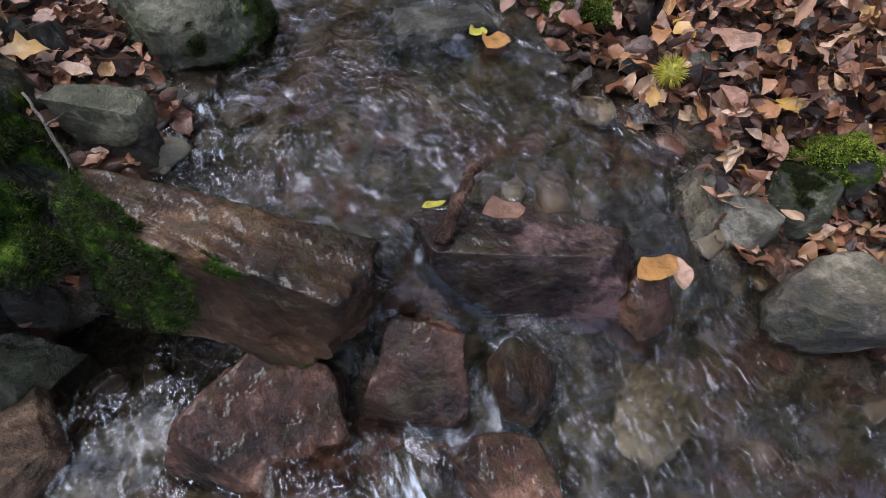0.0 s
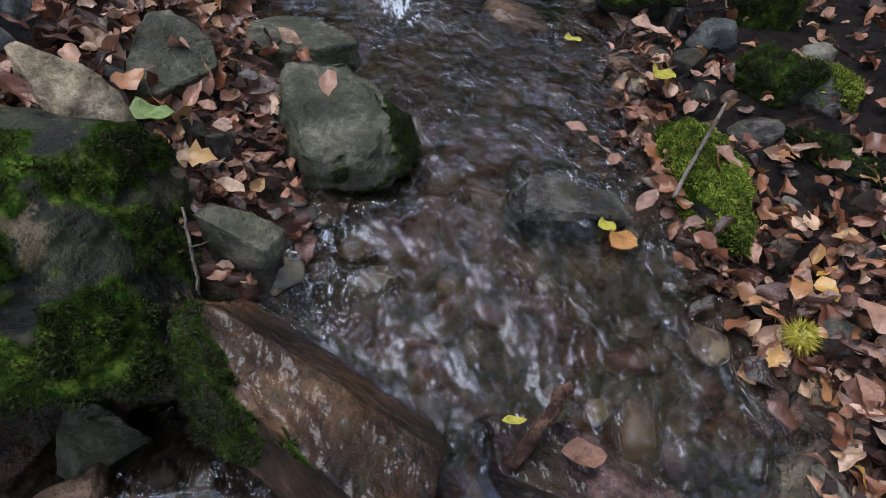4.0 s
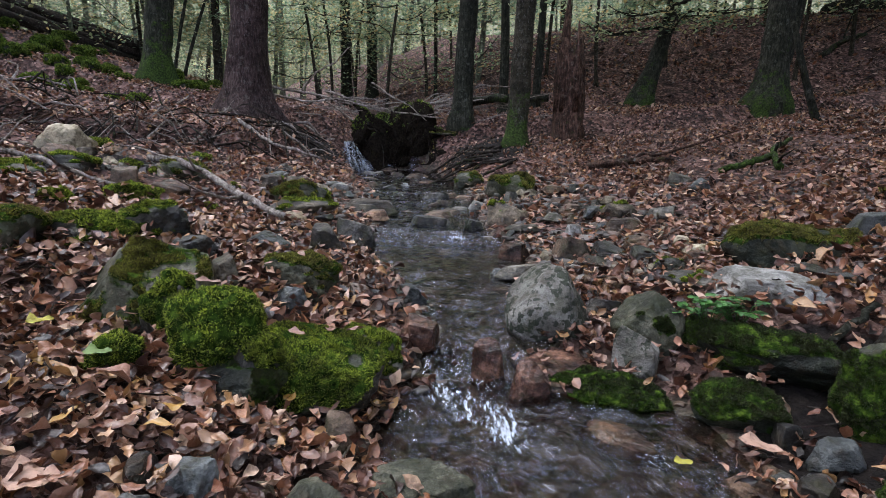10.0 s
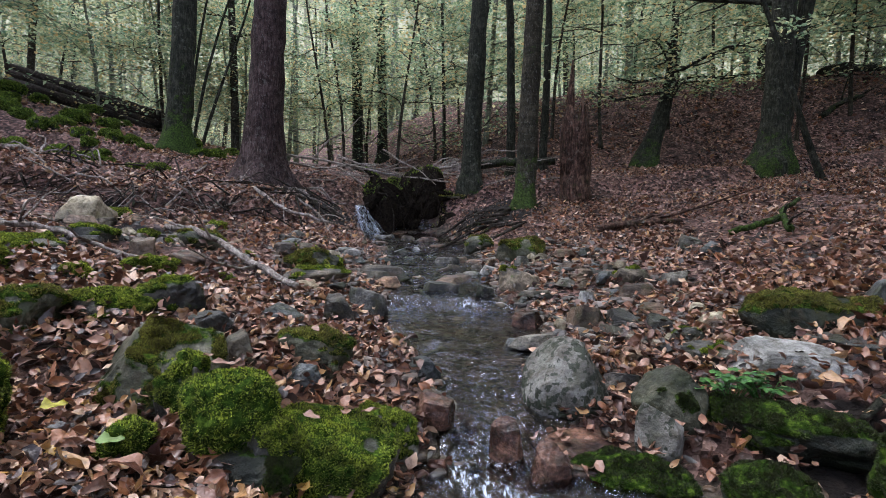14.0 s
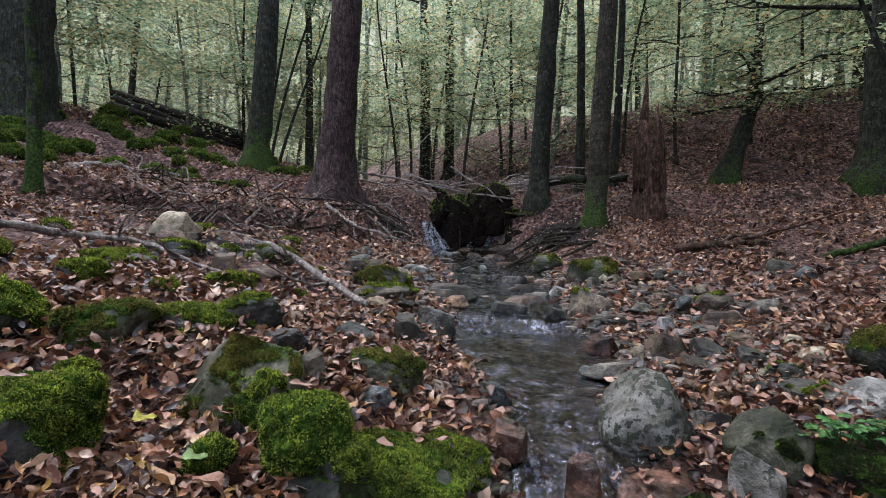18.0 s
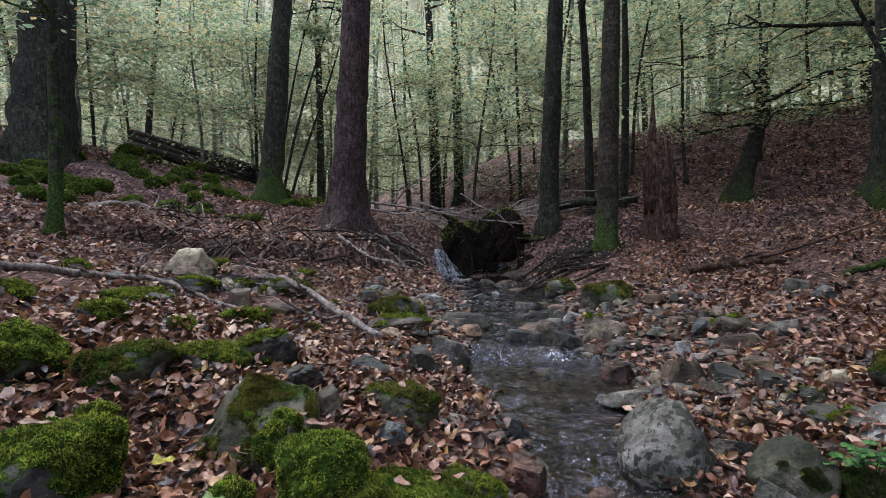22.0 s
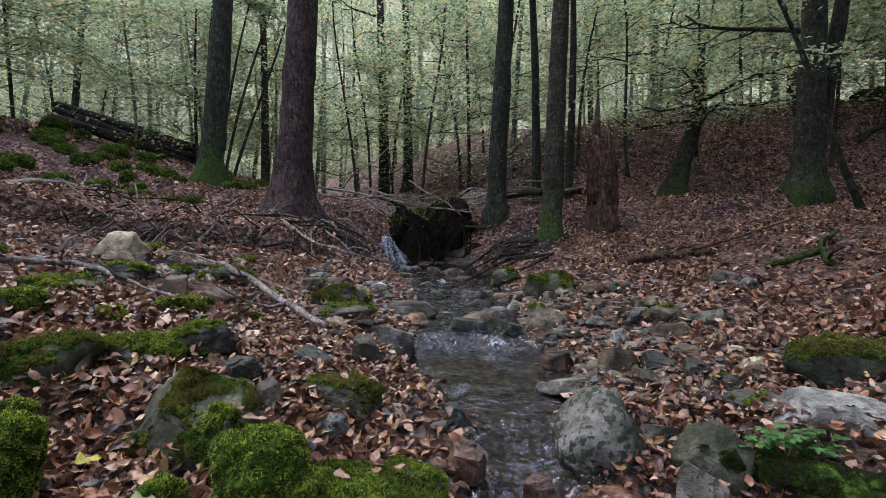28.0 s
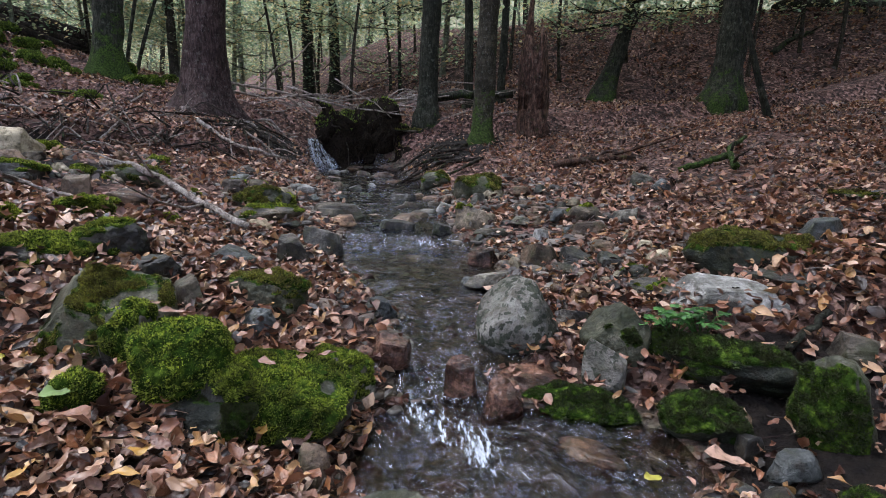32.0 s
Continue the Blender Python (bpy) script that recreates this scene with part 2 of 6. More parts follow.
MOSS = leaf_material("moss_tufts", (0.0, (0.02, 0.03, 0.005)), (0.3, (0.11, 0.155, 0.018)), (0.65, (0.31, 0.39, 0.04)), (1.0, (0.60, 0.68, 0.09)), thin=0.4, rough=0.8, patchy=0.88)
MOSS_DULL = leaf_material("dark_moss_tufts", (0.0, (0.006, 0.011, 0.003)), (0.5, (0.018, 0.034, 0.006)), (1.0, (0.07, 0.10, 0.016)), thin=0.3, rough=0.7, patchy=0.85)
MOSS_GREEN = leaf_material("green_moss_tufts", (0.0, (0.02, 0.04, 0.006)), (0.4, (0.08, 0.14, 0.016)), (0.75, (0.18, 0.27, 0.03)), (1.0, (0.34, 0.42, 0.06)), thin=0.4, rough=0.8, patchy=0.6)
MOSS_OLIVE = leaf_material("olive_moss_tufts", (0.0, (0.03, 0.026, 0.008)), (0.4, (0.13, 0.12, 0.022)), (0.75, (0.27, 0.25, 0.045)), (1.0, (0.38, 0.40, 0.06)), thin=0.3, rough=0.7, patchy=0.8)
YELLOW = leaf_material("yellow_leaf", (0.0, (0.42, 0.36, 0.04)), (1.0, (0.5, 0.46, 0.08)), thin=0.3)
GREEN_LEAF = leaf_material("pale_green_leaf", (0.0, (0.16, 0.26, 0.06)), (1.0, (0.24, 0.33, 0.12)), thin=0.3)
ORANGE = leaf_material("orange_leaf", (0.0, (0.40, 0.16, 0.03)), (1.0, (0.46, 0.24, 0.09)), thin=0.2)
PINKISH = leaf_material("pale_pink_brown_leaf", (0.0, (0.42, 0.24, 0.17)), (1.0, (0.52, 0.33, 0.24)), thin=0.2)


def bark_material(name, dark, mid, light, moss, rings=0.0, flecks=0.4):
    n = Nodes(name)
    fissure = n.noise(34, 6, 0.75, (1, 1, 0.22))
    ridges = n.math("ADD", n.math("MULTIPLY", fissure, 0.6), n.math("MULTIPLY", n.noise(9, 5, 0.7), 0.4))
    if rings:
        ridges = n.math("ADD", n.math("MULTIPLY", ridges, 1 - rings), n.math("MULTIPLY", n.noise(9, 3, 0.6, (0.35, 0.35, 2.2)), rings))
    base = n.ramp(ridges, (0.4, dark), (0.5, mid), (0.6, light))
    base = n.mix(n.ramp(n.noise(60, 4, 0.7, (1, 1, 0.4)), (0.58, 0.0), (0.66, flecks)), base, (0.20, 0.19, 0.18))
    base = n.mix(n.ramp(n.noise(13, 4, 0.7), (0.58, 0.0), (0.66, 0.5)), base, n.mix(0.5, light, (0.16, 0.17, 0.14)))
    base = n.mix(n.ramp(n.noise(3, 3), (0.5, 0.0), (0.7, 0.5)), base, dark)
    green = n.ramp(n.noise(40, 4), (0.4, (0.012, 0.022, 0.005)), (0.7, (0.06, 0.10, 0.016)))
    cover = n.ramp(n.math("ADD", n.attr("moss"), n.math("MULTIPLY", n.math("SUBTRACT", n.noise(6, 5, 0.7), 0.5), 2.6)), (0.5, 0.0), (0.75, moss))
    return n.done(n.mix(cover, base, green), 0.85, n.bump(ridges, 1.0, 0.05), 0.1)


BARK = bark_material("brown_bark", (0.010, 0.006, 0.006), (0.036, 0.022, 0.020), (0.088, 0.060, 0.054), 0.9)
BARK_DARK = bark_material("dark_mossy_bark", (0.006, 0.007, 0.005), (0.018, 0.018, 0.012), (0.048, 0.047, 0.034), 0.9, flecks=0.1)
BARK_GREY = bark_material("grey_beech_bark", (0.008, 0.007, 0.005), (0.025, 0.021, 0.014), (0.06, 0.052, 0.036), 0.8, 0.3)
# Pale beech bark for far trees; the distance's haze is put into its colour.
BARK_HAZED = bark_material("pale_hazed_bark", (0.045, 0.05, 0.036), (0.11, 0.118, 0.085), (0.2, 0.205, 0.155), 0.5, 0.3, flecks=0.2)
DEAD = bark_material("rotten_wood", (0.012, 0.007, 0.005), (0.048, 0.026, 0.019), (0.15, 0.085, 0.06), 0.4, flecks=0.15)
STICK = bark_material("weathered_branch", (0.06, 0.048, 0.04), (0.19, 0.155, 0.135), (0.36, 0.32, 0.28), 0.25)
ROOT = bark_material("dark_roots", (0.006, 0.005, 0.004), (0.018, 0.013, 0.010), (0.045, 0.034, 0.027), 0.4, flecks=0.05)


def water_material(name, foam_colour=(0.62, 0.66, 0.72)):
    """Clear brook water: it mirrors the sky by Fresnel, bends the sight of the bed, and the mesh's value for foam and
    painted sheen turns it white.
    """
    n = Nodes(name)
    swirl = n.node("TexNoise", Scale=26.0, Detail=2.0, Roughness=0.5, Distortion=1.6)
    flow = n.node("Mapping", Vector=n.where.outputs["Position"])
    flow.inputs["Scale"].default_value = (1.0, 0.55, 1.0)
    n.put(swirl.inputs["Vector"], flow.outputs[0])
    fine = n.node("TexNoise", Scale=75.0, Detail=2.0, Roughness=0.5, Distortion=1.0)
    n.put(fine.inputs["Vector"], flow.outputs[0])
    ripple = n.math("ADD", n.math("MULTIPLY", swirl.outputs[0], 1.0), n.math("MULTIPLY", fine.outputs[0], 0.36))
    ripple = n.math("ADD", ripple, n.math("MULTIPLY", n.noise(9, 2, 0.5), 0.9))
    ripple = n.math("MULTIPLY", ripple, n.math("MULTIPLY", n.attr("chop"), n.ramp(n.noise(5, 3, 0.6), (0.38, 0.2), (0.62, 1.15))))
    normal = n.bump(ripple, 1.0, 0.016)
    tint = n.mix(n.attr("deep"), (0.82, 0.78, 0.73), (0.52, 0.46, 0.42))
    through_it = n.node("MixShader", Fac=0.6)
    bent = n.node("BsdfRefraction", Color=tint, Roughness=0.0, IOR=1.33, Normal=normal)
    straight = n.node("BsdfTransparent", Color=tint)
    n.put(through_it.inputs[1], straight.outputs[0]), n.put(through_it.inputs[2], bent.outputs[0])
    gloss = n.node("BsdfGlossy", Color=(0.86, 0.90, 1.0, 1), Roughness=0.03, Normal=normal)
    fresnel = n.node("Fresnel", IOR=1.33, Normal=normal)
    both = n.node("MixShader", Fac=n.math("MINIMUM", n.math("ADD", n.math("MULTIPLY", fresnel.outputs[0], 1.4), 0.004), 1.0))
    n.put(both.inputs[1], through_it.outputs[0]), n.put(both.inputs[2], gloss.outputs[0])
    n.done(foam_colour, 0.35, normal)
    white = n.node("MixShader", Fac=n.ramp(n.math("ADD", n.attr("foam_sheen"), n.math("MULTIPLY", n.math("SUBTRACT", n.noise(48, 4, 0.6, (1.6, 0.38, 1.0)), 0.5), 2.4)), (0.5, 0.0), (1.0, 0.55)))
    n.put(white.inputs[1], both.outputs[0]), n.put(white.inputs[2], n.bsdf.outputs[0])
    n.put(n.out.inputs[0], white.outputs[0])
    return n.mat


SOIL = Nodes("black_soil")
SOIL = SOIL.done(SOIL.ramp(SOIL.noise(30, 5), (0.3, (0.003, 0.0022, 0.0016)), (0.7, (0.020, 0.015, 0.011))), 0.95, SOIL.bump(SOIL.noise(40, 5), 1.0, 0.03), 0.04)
WATER = water_material("brook_water")


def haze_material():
    """Misty wood and sky far beyond the trees, its haze painted and self-glowing."""
    n = Nodes("glowing_misty_distance")
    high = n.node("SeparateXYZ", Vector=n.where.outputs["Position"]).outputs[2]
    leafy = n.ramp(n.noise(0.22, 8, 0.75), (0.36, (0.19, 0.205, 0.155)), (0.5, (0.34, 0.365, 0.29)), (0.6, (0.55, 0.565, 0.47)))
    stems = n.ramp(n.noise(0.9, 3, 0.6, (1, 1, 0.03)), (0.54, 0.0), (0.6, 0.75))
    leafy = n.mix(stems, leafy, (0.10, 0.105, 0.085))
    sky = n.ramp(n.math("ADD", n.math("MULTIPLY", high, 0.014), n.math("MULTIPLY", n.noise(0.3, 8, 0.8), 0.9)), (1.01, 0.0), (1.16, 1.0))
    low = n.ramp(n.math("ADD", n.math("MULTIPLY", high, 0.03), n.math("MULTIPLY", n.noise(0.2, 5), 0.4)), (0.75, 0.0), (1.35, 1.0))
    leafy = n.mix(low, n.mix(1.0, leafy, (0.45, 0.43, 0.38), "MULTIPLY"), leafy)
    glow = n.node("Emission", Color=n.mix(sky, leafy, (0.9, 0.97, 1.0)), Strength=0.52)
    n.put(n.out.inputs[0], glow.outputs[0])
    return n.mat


HAZE = haze_material()


# ---- the lie of the land ----
# The stream: rows of y, left edge, right edge; then rows of y and the water's level.
STREAM = [(-6.0, -1.9, -0.2), (-4.4, -1.2, 0.3), (-2.8, -0.5, 0.9), (-1.2, -0.55, 1.0), (-0.3, -0.6, 0.9), (0.0, -0.52, 0.8), (0.11, -0.47, 0.75), (0.2, -0.42, 0.74),
          (0.36, -0.33, 0.72), (0.46, -0.08, 0.7), (0.6, -0.02, 0.68), (1.0, 0.06, 0.72), (1.2, -0.15, 0.8), (1.4, -0.1, 0.9), (1.6, -0.06, 0.62), (1.85, -0.02, 0.42),
          (2.3, -0.08, 0.4), (2.9, -0.42, 0.55), (3.4, -0.45, 0.5), (3.6, -0.4, 0.42), (4.2, -0.45, 0.35), (5.0, -0.6, 0.35), (6.0, -0.8, 0.3), (7.0, -1.1, 0.1), (8.5, -1.4, 0.0),
          (8.8, -1.45, -0.4), (11.0, -1.6, -0.6), (16.0, -4.0, -2.5), (30.0, -10.0, -8.0), (60.0, -22.0, -20.0), (140.0, -40.0, -38.0)]
LEVELS = [(-6.0, -0.75), (-4.4, -0.5), (-2.8, -0.22), (-1.2, 0.02), (-0.3, 0.1), (0.0, 0.16), (0.11, 0.21), (0.2, 0.28), (0.6, 0.335), (1.6, 0.42), (1.85, 0.48), (2.9, 0.57),
          (3.4, 0.59), (3.6, 0.65), (5.0, 0.76), (6.0, 0.82), (7.0, 0.9), (8.5, 0.95), (8.8, 1.35), (11.0, 2.0), (16.0, 2.6), (30.0, 3.6), (60.0, 6.5), (140.0, 16.0)]
SY, SL, SR = (np.array(c) for c in zip(*STREAM))
LY, LW = (np.array(c) for c in zip(*LEVELS))
# How far the banks rise above the water: by distance from its edge (columns) and by y (rows).
BANK_D = np.array([0.0, 0.3, 1.0, 1.8, 3.0, 5.0, 8.0, 13.0, 24.0, 60.0])
BANK_Y = np.array([0.6, 2.6, 4.4, 6.0, 8.2, 10.5, 14.0, 22.0])
BANK_LEFT = np.array([[0, .12, .29, .48, .85, 1.35, 2.1, 3.3, 6, 14], [0, .09, .27, .47, .72, 1.25, 2.1, 3.3, 6, 14],
                      [0, .05, .17, .27, .42, .95, 2.0, 3.3, 6, 14], [0, .1, .26, .32, .45, 1.05, 2.1, 3.3, 6, 14],
                      [0, .38, .66, .76, .85, 1.25, 2.2, 3.5, 6, 14], [0, .2, .3, .3, .5, .95, 1.8, 3.2, 6, 14],
                      [0, .1, .2, .35, .6, 1.0, 1.6, 2.6, 5, 12], [0, 0, 0, .1, .3, .8, 1.4, 2.5, 5, 12]])
BANK_RIGHT = np.array([[0, .04, .12, .35, .6, 1.1, 1.7, 2.6, 5, 12], [0, .04, .13, .3, .55, 1.0, 1.5, 2.4, 5, 12],
                       [0, .06, .16, .25, .42, .75, 1.2, 2.2, 5, 12], [0, .1, .28, .3, .5, .75, 1.15, 2.2, 5, 12],
                       [0, .35, .6, .6, .65, .85, 1.15, 2.6, 6, 12], [0, .1, .2, .2, .28, .35, .6, 2.0, 4.5, 9],
                       [0, 0, .05, .2, .6, 1.4, 2.5, 2.7, 2.8, 3.5], [0, .2, .6, 1.1, 2.0, 2.9, 3.1, 3.2, 3.3, 4]])


def smooth(a, b, v):
    s = np.clip((v - a) / (b - a), 0, 1)
    return s * s * (3 - 2 * s)


def water_level(x, y):
    """The water's height; left of the mossy block it lies lower."""
    side = (0.18 - x) * 0.25 + (0.2 - y) * 0.30
    low = smooth(-0.005, 0.03, side) * smooth(0.55, 0.4, y) * smooth(0.3, 0.1, x)
    level = np.interp(y, LY, LW)
    return level + (np.minimum(0.14, level) - level) * low


def bank(table, d, y):
    row = np.clip(np.interp(y, BANK_Y, np.arange(len(BANK_Y))), 0, len(BANK_Y) - 1.001)
    col = np.clip(np.interp(d, BANK_D, np.arange(len(BANK_D))), 0, len(BANK_D) - 1.001)
    i, j = row.astype(int), col.astype(int)
    a, b = row - i, col - j
    return (table[i, j] * (1 - a) * (1 - b) + table[i + 1, j] * a * (1 - b) + table[i, j + 1] * (1 - a) * b + table[i + 1, j + 1] * a * b)


def ground_height(x, y):
    """The ground's height at x, y (arrays)."""
    x, y = np.broadcast_arrays(np.asarray(x, float), np.asarray(y, float))
    left, right = np.interp(y, SY, SL), np.interp(y, SY, SR)
    dl, dr = np.maximum(left - x, 0), np.maximum(x - right, 0)
    mid = np.clip(np.minimum(x - left, right - x), 0, 0.2) / 0.2
    rise = np.where(x < left, bank(BANK_LEFT, dl, y), np.where(x > right, bank(BANK_RIGHT, dr, y), 0))
    bed = water_level(x, y) - 0.055 * mid
    lumps = 0.02 * np.sin(3.1 * x + 1.3 * np.sin(2.3 * y)) * np.cos(2.7 * y + 0.7) + 0.09 * np.sin(0.61 * x + 0.4) * np.sin(0.53 * y + 1.1)
    brink = y - 5.45 - 0.42 * (x + 3.4) - 0.12 * np.sin(4.1 * x)
    step = 0.2 * smooth(0.0, 0.16, brink) * smooth(8.0, 6.4, y) * smooth(-6.2, -4.8, x) * smooth(-1.5, -2.1, x)
    return bed + rise + step + lumps * np.clip((dl + dr) / 1.5, 0, 1)


BARE = ((0.98, 0.8, 0.18, 0.3), (-3.1, 5.2, 0.7, 0.25), (1.30, 1.30, 0.45, 0.45), (1.1, 1.05, 0.25, 0.3), (1.25, 0.85, 0.2, 0.3), (-1.7, 7.4, 0.7, 1.0), (0.75, 7.6, 0.8, 1.0), (-2.6, 4.2, 0.9, 0.5), (-0.55, 0.3, 0.5, 0.35))


def bareness(x, y):
    """Where dark earth shows between the leaves, 0 to 1."""
    return np.clip(sum(np.exp(-((((x - a) / w) ** 2 + ((y - b) / d) ** 2) ** 1.5)) for a, b, w, d in BARE), 0, 1)


# ---- shaping tools ----
def lattice(i, j, k, seed):
    h = (i * 374761393 + j * 668265263 + k * 2147483647 + seed * 974634777) & 0xFFFFFFFF
    h = ((h ^ (h >> 13)) * 1274126177) & 0xFFFFFFFF
    return ((h ^ (h >> 16)) & 0xFFFF) / 32767.5 - 1.0


def value_noise(p, seed=0):
    """Smooth noise, -1 to 1, at points p (n x 3)."""
    base = np.floor(p).astype(np.int64)
    f = p - base
    f = f * f * (3 - 2 * f)
    total = 0
    for di in (0, 1):
        for dj in (0, 1):
            for dk in (0, 1):
                w = (f[:, 0] if di else 1 - f[:, 0]) * (f[:, 1] if dj else 1 - f[:, 1]) * (f[:, 2] if dk else 1 - f[:, 2])
                total = total + w * lattice(base[:, 0] + di, base[:, 1] + dj, base[:, 2] + dk, seed)
    return total


def fractal(p, octaves=4, seed=0):
    return sum(value_noise(p * 2.03**o + 17.3 * o, seed + o) * 0.5**o for o in range(octaves))


def mesh_from(name, verts, faces, material, smooth_faces=True, **values):
    me = bpy.data.meshes.new(name)
    me.from_pydata(np.asarray(verts).tolist(), [], np.asarray(faces).tolist() if isinstance(faces, np.ndarray) else faces)
    me.materials.append(material)
    if smooth_faces:
        me.polygons.foreach_set("use_smooth", np.ones(len(me.polygons), bool))
    for key, value in values.items():
        me.attributes.new(key, "FLOAT", "POINT").data.foreach_set("value", np.asarray(value, np.float32))
    me.update()
    return me


def part(name, me, parent, label=""):
    ob = new(name, me)
    ob.parent = parent
    return tagged(ob, label)


def thing(name, label, category, place, rz=0.0, group=""):
    ob = new(name)
    ob.empty_display_size = 0.1
    ob.matrix_world = pose(*place, 0, 0, rz)
    return tagged(ob, label, category, group)


SPHERES = {}


def sphere_points(level):
    if level not in SPHERES:
        bm = bmesh.new()
        bmesh.ops.create_icosphere(bm, subdivisions=level, radius=1)
        SPHERES[level] = (np.array([v.co[:] for v in bm.verts]), np.array([[v.index for v in f.verts] for f in bm.faces]))
        bm.free()
    return SPHERES[level]


def rock_shape(w, d, h, seed, level=4, blocky=0.5, rough=1.0, flat=0.0, cuts=()):
    """Vertices and faces of a stone w x d x h round its middle: chipped flat in places, then roughened."""
    rng = np.random.RandomState(seed)
    v, f = sphere_points(level)
    v = v.copy()
    v = np.sign(v) * np.abs(v) ** (1 - 0.35 * blocky)
    for nx, ny, nz, reach in cuts:
        n = np.array((nx, ny, nz)) / math.sqrt(nx * nx + ny * ny + nz * nz)
        v -= np.outer(np.maximum(v @ n - reach, 0) * 0.97, n)
    for k in range(5 if cuts else 14):
        n = rng.normal(size=3) * (1, 1, 0.7)
        n /= np.linalg.norm(n)
        reach = rng.uniform(0.55, 0.92)
        if k == 0 and flat:
            n, reach = np.array((0.12 * n[0], 0.12 * n[1], 1.0)), 1 - 0.5 * flat
        over = np.maximum(v @ n - reach, 0)
        v -= np.outer(over * (0.5 + 0.5 * blocky), n)
    v *= 1 + rough * ((0.05 if cuts else 0.12) * fractal(v * 1.5 + seed, 3, seed)[:, None])
    fine = fractal(v * 4.5 + seed * 0.7, 4, seed + 5)
    v *= 1 + rough * 0.055 * fine[:, None]
    lo, hi = v.min(0), v.max(0)
    return ((v - lo) / (hi - lo) - 0.5) * (w, d, h), f


def normals_of(v, f):
    n = np.cross(v[f[:, 1]] - v[f[:, 0]], v[f[:, 2]] - v[f[:, 0]])
    out = np.zeros_like(v)
    for k in range(3):
        np.add.at(out, f[:, k], n)
    return out / (np.linalg.norm(out, axis=1, keepdims=True) + 1e-12)


def tufts(v, f, weight, count, length, seed):
    """Moss: little upright blades strewn over a surface where the weight is high."""
    rng = np.random.RandomState(seed)
    a, b, c = v[f[:, 0]], v[f[:, 1]], v[f[:, 2]]
    cross = np.cross(b - a, c - a)
    area = np.linalg.norm(cross, axis=1)
    chance = area * np.clip(weight[f].mean(1) - 0.45, 0, 0.3)
    if chance.sum() <= 0:
        return None
    pick = rng.choice(len(f), count, p=chance / chance.sum())
    s, t = rng.rand(2, count, 1)
    flip = s + t > 1
    s, t = np.where(flip, 1 - s, s), np.where(flip, 1 - t, t)
    root = a[pick] + s * (b - a)[pick] + t * (c - a)[pick]
    normal = cross[pick] / area[pick, None]
    lump = 1 + 0.85 * value_noise(root * 45, seed)[:, None]
    lean = normal + rng.normal(0, 0.55, (count, 3)) + (0, 0, 0.25)
    lean /= np.linalg.norm(lean, axis=1, keepdims=True)
    side = np.cross(lean, rng.normal(size=(count, 3)))
    side /= np.linalg.norm(side, axis=1, keepdims=True)
    size = length * rng.uniform(0.6, 1.3, (count, 1)) * lump
    root = root - normal * length * 0.2
    verts = np.stack([root - side * size * 0.28, root + side * size * 0.28, root + lean * size], 1).reshape(-1, 3)
    return verts, np.arange(3 * count).reshape(-1, 3)


def tube(points, radii, sides=8, seed=0, wobble=0.12, start=0):
    """Vertices and faces of a branch along points."""
    p, r = np.asarray(points, float), np.asarray(radii, float)
    ahead = np.gradient(p, axis=0)
    ahead /= np.linalg.norm(ahead, axis=1, keepdims=True) + 1e-9
    ref = np.where(np.abs(ahead[:, 2:3]) > 0.9, np.array([[1.0, 0, 0]]), np.array([[0, 0, 1.0]]))
    u = np.cross(ahead, ref)
    u /= np.linalg.norm(u, axis=1, keepdims=True)
    w = np.cross(ahead, u)
    ang = np.arange(sides) / sides * 2 * np.pi
    ring = u[:, None] * np.cos(ang)[None, :, None] + w[:, None] * np.sin(ang)[None, :, None]
    swell = 1 + wobble * value_noise((ring + p[:, None] * 2.5).reshape(-1, 3) * 1.7 + seed, seed).reshape(len(p), sides)
    verts = (p[:, None] + ring * (r[:, None] * swell)[..., None]).reshape(-1, 3)
    faces = [(i * sides + k, i * sides + (k + 1) % sides, (i + 1) * sides + (k + 1) % sides, (i + 1) * sides + k) for i in range(len(p) - 1) for k in range(sides)]
    faces += [tuple(range(sides - 1, -1, -1)), tuple(range((len(p) - 1) * sides, len(p) * sides))]
    return verts, [tuple(i + start for i in face) for face in faces]


def joined(pieces):
    verts, faces, n = [], [], 0
    for v, f in pieces:
        verts.append(np.asarray(v))
        faces += [tuple(int(i) + n for i in face) for face in f]
        n += len(v)
    return np.concatenate(verts), faces


def curve_points(a, b, count, bend, seed):
    """Points from a to b that wander by bend."""
    rng = np.random.RandomState(seed)
    s = np.linspace(0, 1, count)[:, None]
    a, b = np.array(a, float), np.array(b, float)
    off = rng.normal(0, 1, (2, 3))
    return a + (b - a) * s + bend * (np.sin(s * np.pi) * off[0] + np.sin(s * 2 * np.pi) * off[1] * 0.6)


